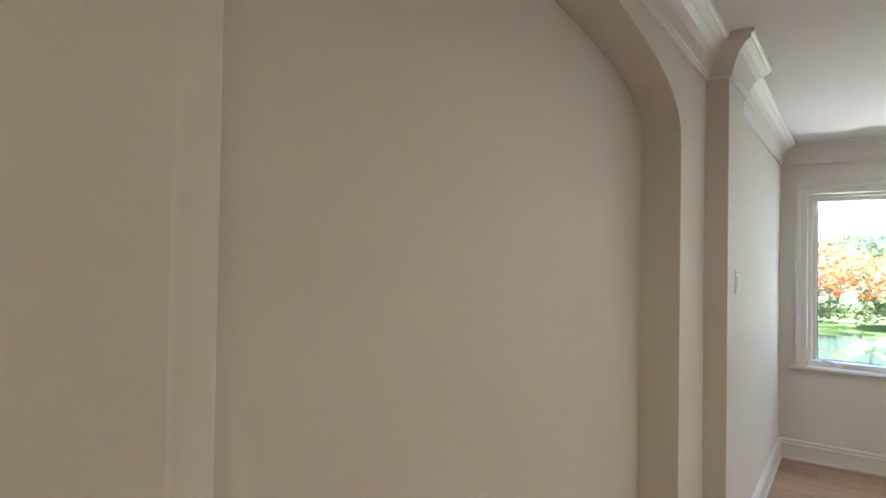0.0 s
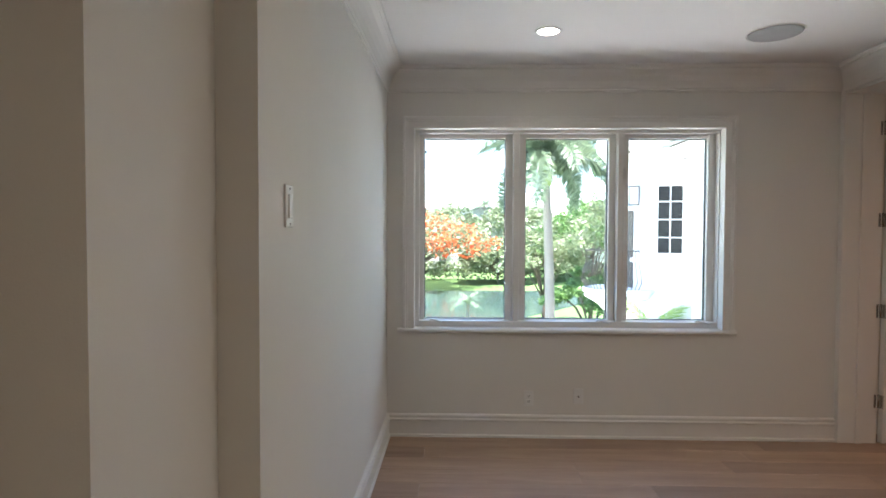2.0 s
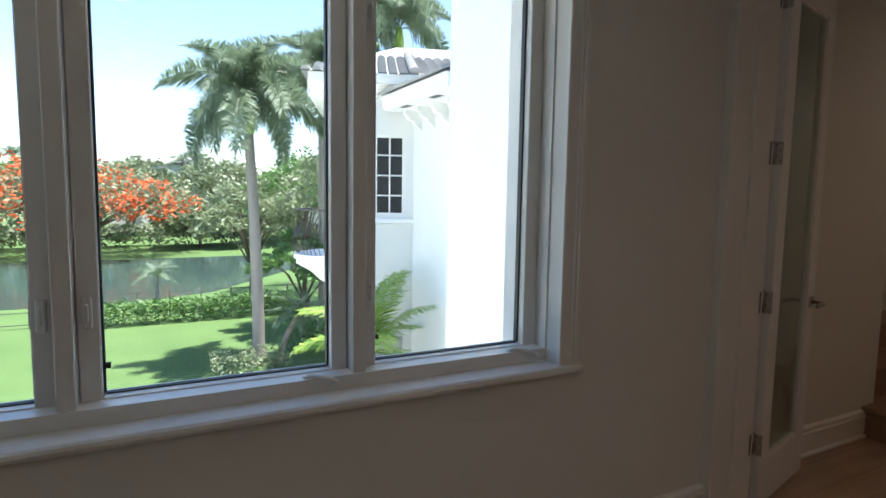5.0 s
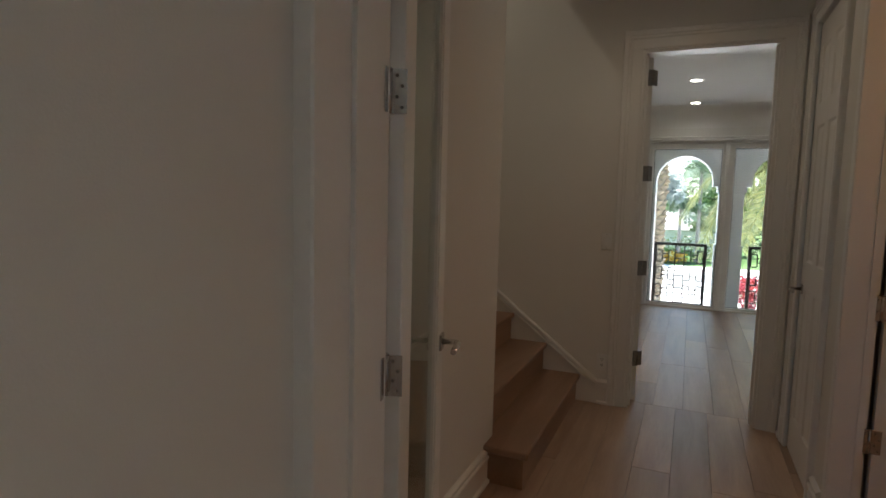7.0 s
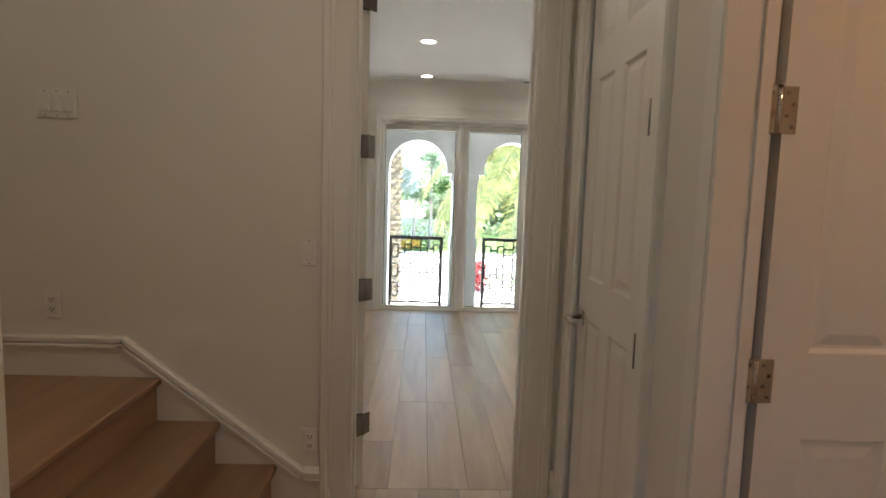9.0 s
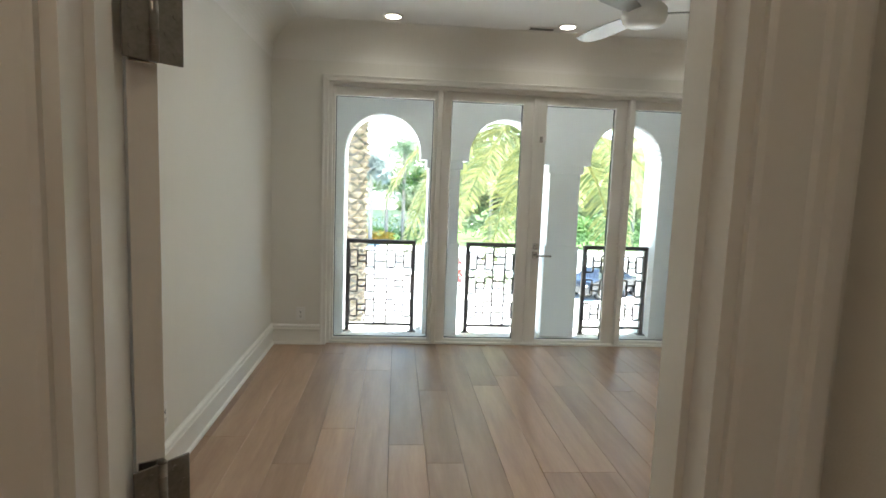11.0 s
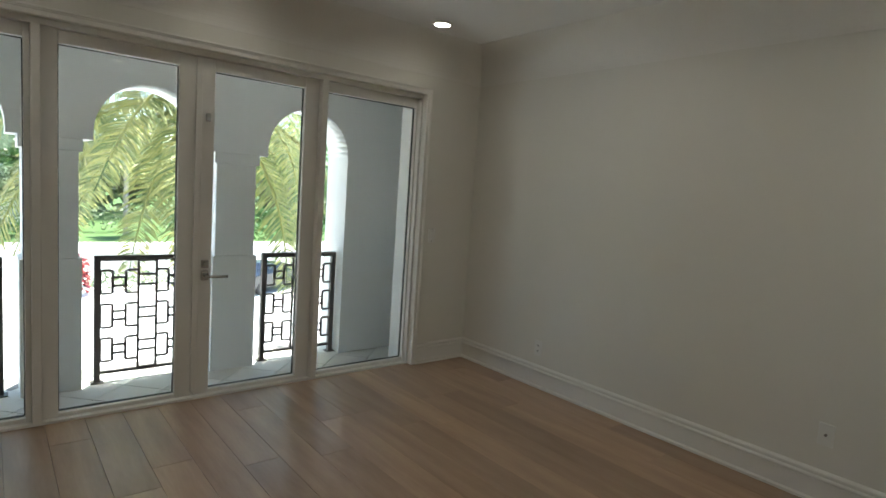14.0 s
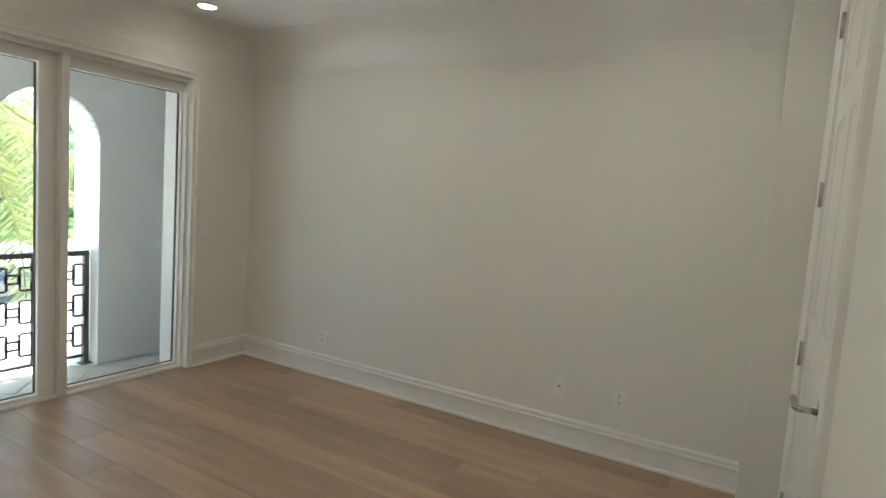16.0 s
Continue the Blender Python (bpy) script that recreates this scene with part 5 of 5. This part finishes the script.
# opaque black slab stands for the unlit room behind the glass
box(bm, hx0 + 0.06, hx1 - 0.06, WY + 0.10, WY + 0.12, hz0 + 0.06, hz1 - 0.06)
win = part("window", bm, BLACK, wing, "dark window with white bars")
bm = bmesh.new()
for b in ((hx0, hx0 + 0.07, hz0, hz1), (hx1 - 0.07, hx1, hz0, hz1), (hx0 + 0.07, hx1 - 0.07, hz0, hz0 + 0.07), (hx0 + 0.07, hx1 - 0.07, hz1 - 0.07, hz1)):
    box(bm, b[0], b[1], WY + 0.03, WY + 0.10, b[2], b[3])
part("frame", bm, TRIM, win)
bm = bmesh.new()
xm = (hx0 + hx1) / 2
box(bm, xm - 0.02, xm + 0.02, WY + 0.06, WY + 0.10, hz0 + 0.07, hz1 - 0.07)
for k in (1, 2, 3):
    z = hz0 + (hz1 - hz0) * k / 4
    box(bm, hx0 + 0.07, xm - 0.02, WY + 0.06, WY + 0.10, z - 0.018, z + 0.018)
    box(bm, xm + 0.02, hx1 - 0.07, WY + 0.06, WY + 0.10, z - 0.018, z + 0.018)
part("glazing_bar", bm, TRIM, win, "white glazing bars")
bm = bmesh.new()
rbox(bm, 2.80, hx1 + 0.35, WY - 0.10, WY, 0.66, 0.80, 0.03)
part("sill_band", bm, STUCCO_SMOOTH, wing, "moulded white sill band")
# eaves and roofs
bm = bmesh.new()
sweep(bm, [(0, 0), (0.25, 0.10), (0.45, 0.12), (0.62, 0.22), (0.75, 0.24), (0.75, 0.46), (0, 0.46)], (1.9, WY, 3.86), (WXc + 3, WY, 3.86), (0, -1, 0))
part("eave", bm, STUCCO_SMOOTH, wing, "moulded white eave")
bm = bmesh.new()
box(bm, 1.78, 2.38, WY + 0.2, WY + 6, 3.96, 4.31)
part("eave", bm, STUCCO_SMOOTH, wing, "moulded white eave")
tile_bm = bmesh.new()
segs = 6
for end, rr in ((0.0, 0.095), (0.36, 0.085)):
    for k in range(segs + 1):
        a = math.pi * k / segs
        tile_bm.verts.new((math.cos(a) * rr, end, math.sin(a) * rr * 0.8))
tile_bm.verts.ensure_lookup_table()
for k in range(segs):
    f = tile_bm.faces.new([tile_bm.verts[i] for i in (k, k + 1, k + 1 + segs + 1, k + segs + 1)])
    f.smooth = True
tile_bm.faces.new([tile_bm.verts[i] for i in range(segs, -1, -1)])
TILE_ME = mesh_of("roof_tile", tile_bm, ROOFTILE)
bm = bmesh.new()
bv = [bm.verts.new(c) for c in ((1.75, WY - 0.8, 4.32), (WXc + 3, WY - 0.8, 4.32), (WXc + 3, WY + 4.2, 6.2), (4.2, WY + 4.2, 6.2))]
bm.faces.new(bv)
bw = [bm.verts.new(c) for c in ((1.75, WY - 0.8, 4.32), (4.2, WY + 4.2, 6.2), (1.75, WY + 8, 4.32))]
bm.faces.new(bw)
roof1 = part("roof", bm, ROOFTILE, wing, "pale barrel tile roof")
slope = math.atan2(1.89, 5.0)
for i in range(27):
    for j in range(8):
        x = 1.85 + i * 0.26
        y = WY - 0.86 + j * 0.34 * math.cos(slope)
        if x - 1.75 < (y - WY + 0.8) * 0.49:
            continue
        ob = new("roof_tile", TILE_ME)
        ob.parent = roof1
        ob.matrix_local = pose(x, y, 4.30 + (y - WY + 0.8) * math.tan(slope) + 0.06, math.degrees(slope) - 8, 0, 0) @ Matrix.Scale(1.22, 4)
for k in range(10):
    ob = new("ridge_tile", TILE_ME)
    ob.parent = roof1
    ob.matrix_local = pose(4.45, WY - 0.90 + k * 0.28, 4.38 + k * 0.28 * math.tan(slope), math.degrees(slope) * 0.9, 0, 0) @ Matrix.Scale(1.5, 4)
PIV = Vector((3.89, WY, 0))
TURN_W = Matrix.Translation(PIV) @ pose(0, 0, 0, 0, 0, -20) @ Matrix.Translation(-PIV)
wing.matrix_world = TURN_W

side = thing("house_side_wing", "white stucco side wing with a corbelled eave", "house", None)
SX, SY, TX, TY = 4.45, 17.92, 3.62, 14.35
bm = bmesh.new()
box(bm, SX, SX + 0.3, TY, SY, GZ, 3.9)
part("wall", bm, STUCCO_SMOOTH, side, "smooth white stucco side wall")
bm = bmesh.new()
sweep(bm, [(0, 0), (0.84, 0), (0.84, 0.05), (0.88, 0.07), (0.88, 0.25), (0.92, 0.27), (0.92, 0.33), (0, 0.33)], (SX, TY, 3.50), (SX, SY - 0.05, 3.50), (-1, 0, 0))
eave2 = part("eave", bm, STUCCO_SMOOTH, side, "boxed white eave")
for k in range(5):
    y = SY - 0.45 - k * 0.75
    bm = bmesh.new()
    prof = [(0, 0), (0.46, 0), (0.46, -0.10), (0.40, -0.13), (0.36, -0.22), (0.22, -0.27), (0.18, -0.36), (0.06, -0.42), (0, -0.52)]
    va = [bm.verts.new((SX - u, y - 0.07, 3.4995 + v)) for u, v in prof]
    vb = [bm.verts.new((SX - u, y + 0.07, 3.4995 + v)) for u, v in prof]
    bm.faces.new(va)
    bm.faces.new(vb[::-1])
    for i in range(len(prof)):
        bm.faces.new((va[i], va[(i + 1) % len(prof)], vb[(i + 1) % len(prof)], vb[i]))
    bmesh.ops.recalc_face_normals(bm, faces=bm.faces)
    part("corbel", bm, STUCCO_SMOOTH, eave2, "scrolled white corbel")
for k in range(2):
    bm = bmesh.new()
    box(bm, SX - 0.74, SX - 0.58, SY - 1.25 - k * 1.6, SY - 0.80 - k * 1.6, 3.494, 3.4995)
    part("soffit_vent", bm, IRON, eave2, "dark soffit vent")
bm = bmesh.new()
bv = [bm.verts.new(c) for c in ((SX - 0.95, TY, 3.835), (SX - 0.95, SY, 3.835), (SX + 1.0, SY, 4.62), (SX + 1.0, TY, 4.62))]
bm.faces.new(bv)
roof2 = part("roof", bm, ROOFTILE, side, "pale barrel tile roof")
for i in range(17):
    for j in range(3):
        ob = new("roof_tile", TILE_ME)
        ob.parent = roof2
        ob.matrix_local = pose(SX - 1.0 + j * 0.30, SY - 0.12 - i * 0.21, 3.85 + j * 0.12, 22, 0, -90)
tower = thing("house_tower", "tall plain white stucco block of the house", "house", None)
bm = bmesh.new()
box(bm, TX, 7.5, 8.2, TY, GZ, 8.5)
part("wall", bm, STUCCO_SMOOTH, tower, "smooth white stucco wall")
bm = bmesh.new()
rbox(bm, TX - 0.25, 7.75, 7.95, TY + 0.25, 8.5, 8.8, 0.03)
part("cornice", bm, STUCCO_SMOOTH, tower, "moulded white cornice")

# balcony at the corner
bal = thing("balcony", "rounded balcony with a dark wrought iron railing", "balcony", TURN_W @ pose(2.45, WY + 0.35, 0))
bm = bmesh.new()
pr = ((0.25, -0.95), (0.45, -0.80), (0.62, -0.62), (0.92, -0.45), (1.0, -0.40), (1.0, -0.28), (1.06, -0.26), (1.06, -0.14))
seg = 28
rings = [[bm.verts.new((math.cos(k * math.tau / seg) * a, math.sin(k * math.tau / seg) * a, h)) for k in range(seg)] for a, h in pr]
for ra, rb in zip(rings, rings[1:]):
    for k in range(seg):
        bm.faces.new((ra[k], ra[(k + 1) % seg], rb[(k + 1) % seg], rb[k]))
bm.faces.new(rings[-1])
bmesh.ops.recalc_face_normals(bm, faces=bm.faces)
part("slab", bm, STUCCO_SMOOTH, bal, "moulded white corbelled slab")
for k in range(26):
    a = math.radians(130 + k * 7.2)
    c, s = math.cos(a), math.sin(a)
    bm = bmesh.new()
    tube(bm, [(c * 0.95, s * 0.95, -0.14), (c * 1.10, s * 1.10, 0.10), (c * 1.05, s * 1.05, 0.35), (c * 0.95, s * 0.95, 0.65), (c * 0.97, s * 0.97, 1.0)], 0.011, 5)
    part("baluster", bm, IRON, bal)
bm = bmesh.new()
tube(bm, [(math.cos(math.radians(130 + k * 6)) * 0.97, math.sin(math.radians(130 + k * 6)) * 0.97, 1.0) for k in range(31)], 0.022, 6)
part("handrail", bm, IRON, bal)
bm = bmesh.new()
for k in range(12):
    box(bm, 0.12, 0.40, -0.005, 0.03 + 0.012 * (k % 2), -0.10 + k * 0.19, 0.09 + k * 0.19)
shutter = part("balcony_door", bm, IRON, wing, "dark louvred balcony door")
shutter.matrix_local = pose(2.97, WY, 0, 0, 0, 135)


def lantern(x, y, z, s=1.0):
    la = thing("wall_lantern", "black metal wall lantern with pale glass", "lantern", TURN_W @ pose(x, y, z), "wall lanterns")
    bm = bmesh.new()
    for sx in (-1, 1):
        for sy in (-1, 1):
            box(bm, sx * 0.13 * s - 0.012, sx * 0.13 * s + 0.012, sy * 0.11 * s - 0.012, sy * 0.11 * s + 0.012, 0, 0.5 * s)
    box(bm, -0.15 * s, 0.15 * s, -0.13 * s, 0.13 * s, 0.5 * s, 0.53 * s)
    box(bm, -0.15 * s, 0.15 * s, -0.13 * s, 0.13 * s, -0.03 * s, 0)
    box(bm, -0.02, 0.02, 0.10 * s, 0.30 * s, 0.1 * s, 0.45 * s)
    part("cage", bm, IRON, la, "black metal cage")
    bm = bmesh.new()
    box(bm, -0.118 * s, 0.118 * s, -0.098 * s, 0.098 * s, 0.001, 0.499 * s)
    part("glass", bm, PLASTIC, la, "pale frosted glass")
    return la


lantern(2.90, WY - 0.14, 2.35)
lantern(2.34, WY + 0.32, 2.15, 0.9)
lantern(2.62, WY - 0.1, -2.1, 0.9)
bm = bmesh.new()
box(bm, 3.45, 4.25, WY - 0.02, WY + 0.01, GZ, -2.35)
part("lower_door", bm, GRILLE, wing, "grey ground floor door")

# ---------------------------------------------------------------- street side
palm("date palm with a thick trunk of woody frond bases", 14.0, 6.15, GZ, 7.9, 0.25, 0.24, DATE, 22, 66, -30, BARK_PALM, boots=True, seed=31, group="date palms")
palm("date palm with long sunlit yellow-green fronds", 12.9, 2.66, GZ, 6.75, 0.20, 0.18, DATE, 36, 40, -42, BARK_PALM, boots=True, seed=32, group="date palms")
palm("silvery fan palm across the street", 54.5, 7.6, GZ, 6.6, 0.2, 0.18, SILVER, 30, 70, -30, BARK_PALM, seed=33)
for k, (x, y, h) in enumerate(((57, 6.2, 5.2), (60, 11.2, 6.0), (58, 4.6, 8.6), (60, 1.5, 9.0), (58, -4.0, 8.0), (57, -12, 8.5), (59, -19, 9.0), (63, 14, 10))):
    palm("green palm beyond the street", x, y, GZ, h, 0.2, 0.16, FAR, 14, 60, -25, BARK_PALM, seed=34 + k, group="street palms")
for k, (x, y, h, s, m) in enumerate(((66, 15.5, 6.5, 3.4, LEAF), (67, 2.0, 6.0, 3.2, LEAF_OLIVE), (86, 0.5, 9, 5, LEAF), (85, -9, 12, 7, LEAF_OLIVE), (72, -22, 11, 7.5, LEAF), (70, 30, 11, 6, LEAF), (82, -2, 15, 9, LEAF_OLIVE), (84, 10, 8, 6, LEAF), (80, -30, 15, 10, LEAF))):
    tree("dense green tree across the street", x, y, h, s, m, 61 + k, n=34, per=150, size=0.3, low=0.2)
bush("hedge_street", "clipped green hedge beside the street", 55, 57.0, -30, -11.0, 1.5, LEAF, 71, 90, 0.2)
bush("hedge_house", "dark green hedge before the far house", 61, 63, -12, 30, 2.3, LEAF_OLIVE, 72, 80, 0.22)
bush("flower_bed", "bed of yellow and orange flowers", 55.5, 57.5, 5.5, 10, 1.0, LEAF_YELLOW, 73, 110, 0.2)
bush("shrubs_bed", "green shrubs of a planting bed", 57.5, 60.0, 1.0, 14.0, 1.3, LEAF, 74, 90, 0.2)
bush("variegated_bed", "pale variegated ground cover", 33.5, 37.0, -2.6, 2.4, 0.55, LEAF_OLIVE, 75, 190, 0.12)
bush("cordyline_bed", "dark red cordyline leaves", 33.0, 34.2, 1.6, 2.7, 1.7, LEAF_PINK, 76, 180, 0.18)
bush("far_street_woods", "dense green trees beyond the street", 88, 94, -90, 90, 6.5, LEAF_OLIVE, 77, 30, 0.9)
bush("far_street_hedge", "dark green hedge beyond the lawn", 64, 66, -60, -9, 2.4, LEAF, 78, 110, 0.35)
sheet("lawn_far", [(54, -80), (120, -80), (120, 80), (54, 80)], GZ + 0.06, GRASS, "green lawn across the street", "lawn")

car = thing("car", "black parked car on the forecourt", "car", pose(32.4, -6.2, GZ + 0.03, 0, 0, 120))
bm = bmesh.new()
prof = [(-2.3, 0.35), (-2.32, 0.75), (-2.15, 0.95), (-1.2, 1.02), (-0.55, 1.42), (0.75, 1.45), (1.55, 1.05), (2.2, 0.92), (2.32, 0.7), (2.3, 0.3)]
l = [bm.verts.new((x, -0.9 + (0.14 if z > 1.1 else 0), z)) for x, z in prof]
r = [bm.verts.new((x, 0.9 - (0.14 if z > 1.1 else 0), z)) for x, z in prof]
bm.faces.new(l)
bm.faces.new(r[::-1])
for i in range(len(prof)):
    bm.faces.new((l[i], r[i], r[(i + 1) % len(prof)], l[(i + 1) % len(prof)]))
bmesh.ops.recalc_face_normals(bm, faces=bm.faces)
bmesh.ops.bevel(bm, geom=bm.edges[:], offset=0.05, segments=2, affect="EDGES")
part("body", bm, CARPAINT, car, "glossy black body")
for s in (-1, 1):
    bm = bmesh.new()
    pts = [(-0.55, 1.06), (-0.35, 1.36), (0.66, 1.38), (1.2, 1.08)]
    vs = [bm.verts.new((x, s * (0.915 - (z - 1.02) * 0.40), z)) for x, z in pts]
    bm.faces.new(vs)
    part("side_window", bm, BLACK, car, "dark side window")
    bm = bmesh.new()
    rbox(bm, 2.20, 2.34, s * 0.55 - 0.2, s * 0.55 + 0.2, 0.68, 0.82, 0.03)
    part("headlight", bm, CHROME, car, "pale headlight")
    for x in (-1.42, 1.45):
        bm = bmesh.new()
        cyl(bm, (x, s * 0.72, 0.33), (x, s * 0.93, 0.33), 0.33, seg=24)
        wh = part("wheel", bm, TYRE, car, "black tyre")
        bm = bmesh.new()
        cyl(bm, (x, s * 0.90, 0.33), (x, s * 0.94, 0.33), 0.22, 0.20, seg=20)
        part("rim", bm, CHROME, wh, "silver rim")

lampm = thing("garden_light", "small green garden lantern on a stake", "garden light", pose(12.2, 4.15, GZ))
bm = bmesh.new()
cyl(bm, (0, 0, 0), (0, 0, 0.9), 0.03, seg=8)
part("stake", bm, IRON, lampm)
bm = bmesh.new()
rbox(bm, -0.09, 0.09, -0.09, 0.09, 0.9, 1.15, 0.02)
part("lantern", bm, IRON, lampm)

# ---------------------------------------------------------------- pieces of the floors
rnd = random.Random(5)
PLANKS = {}


def lay(x0, x1, y0, y1, width=0.19):
    y = y0
    while y < y1 - 0.02:
        w = min(width, y1 - y)
        x = x0
        first = True
        while x < x1 - 0.01:
            ln = rnd.choice((1.0, 1.4, 1.8, 2.2))
            if first:
                ln = rnd.choice((0.5, 0.8, 1.1, 1.5, 1.9))
                first = False
            ln = min(ln, x1 - x)
            if x1 - x - ln < 0.35:
                ln = x1 - x
            key = (round(ln, 3), round(w, 3))
            if key not in PLANKS:
                PLANKS[key] = plank_mesh(*key)
            ob = new("plank", PLANKS[key])
            ob.parent = floor
            ob.location = (x, y, 0)
            x += ln
        y += w


lay(-2.96, 0.82, 1.6, 6.0)
lay(0.82, 3.73, 3.44, 6.18)
lay(2.335, 3.6, 6.18, 6.4)
lay(3.73, 7.86, 1.875, 6.34)
bm = bmesh.new()
box(bm, -2.96, 0.82, -1.6, 1.6, -0.018, 0)
tagged(part("planks", bm, OAK, floor, "oiled oak planks"), kind="stuff")

bm = bmesh.new()
d = 0.225
q = [bm.verts.new(c) for c in ((0, -d, -0.012), (d, 0, -0.012), (0, d, -0.012), (-d, 0, -0.012))]
q2 = [bm.verts.new(c) for c in ((0, -d, 0), (d, 0, 0), (0, d, 0), (-d, 0, 0))]
bm.faces.new(q2)
for i in range(4):
    bm.faces.new((q[i], q[(i + 1) % 4], q2[(i + 1) % 4], q2[i]))
TILE_MESH = mesh_of("tile", bm, TILE)
lf = bpy.data.objects["loggia_floor"]
p = 0.462
for i in range(5):
    for j in range(26):
        x = 8.18 + i * p / 2
        y = 1.1 + j * p / 2
        if (i + j) % 2 == 0 and 8.1 < x < 9.35 and y < 7.3:
            ob = new("tile", TILE_MESH)
            ob.parent = lf
            ob.location = (x, y, LZ)
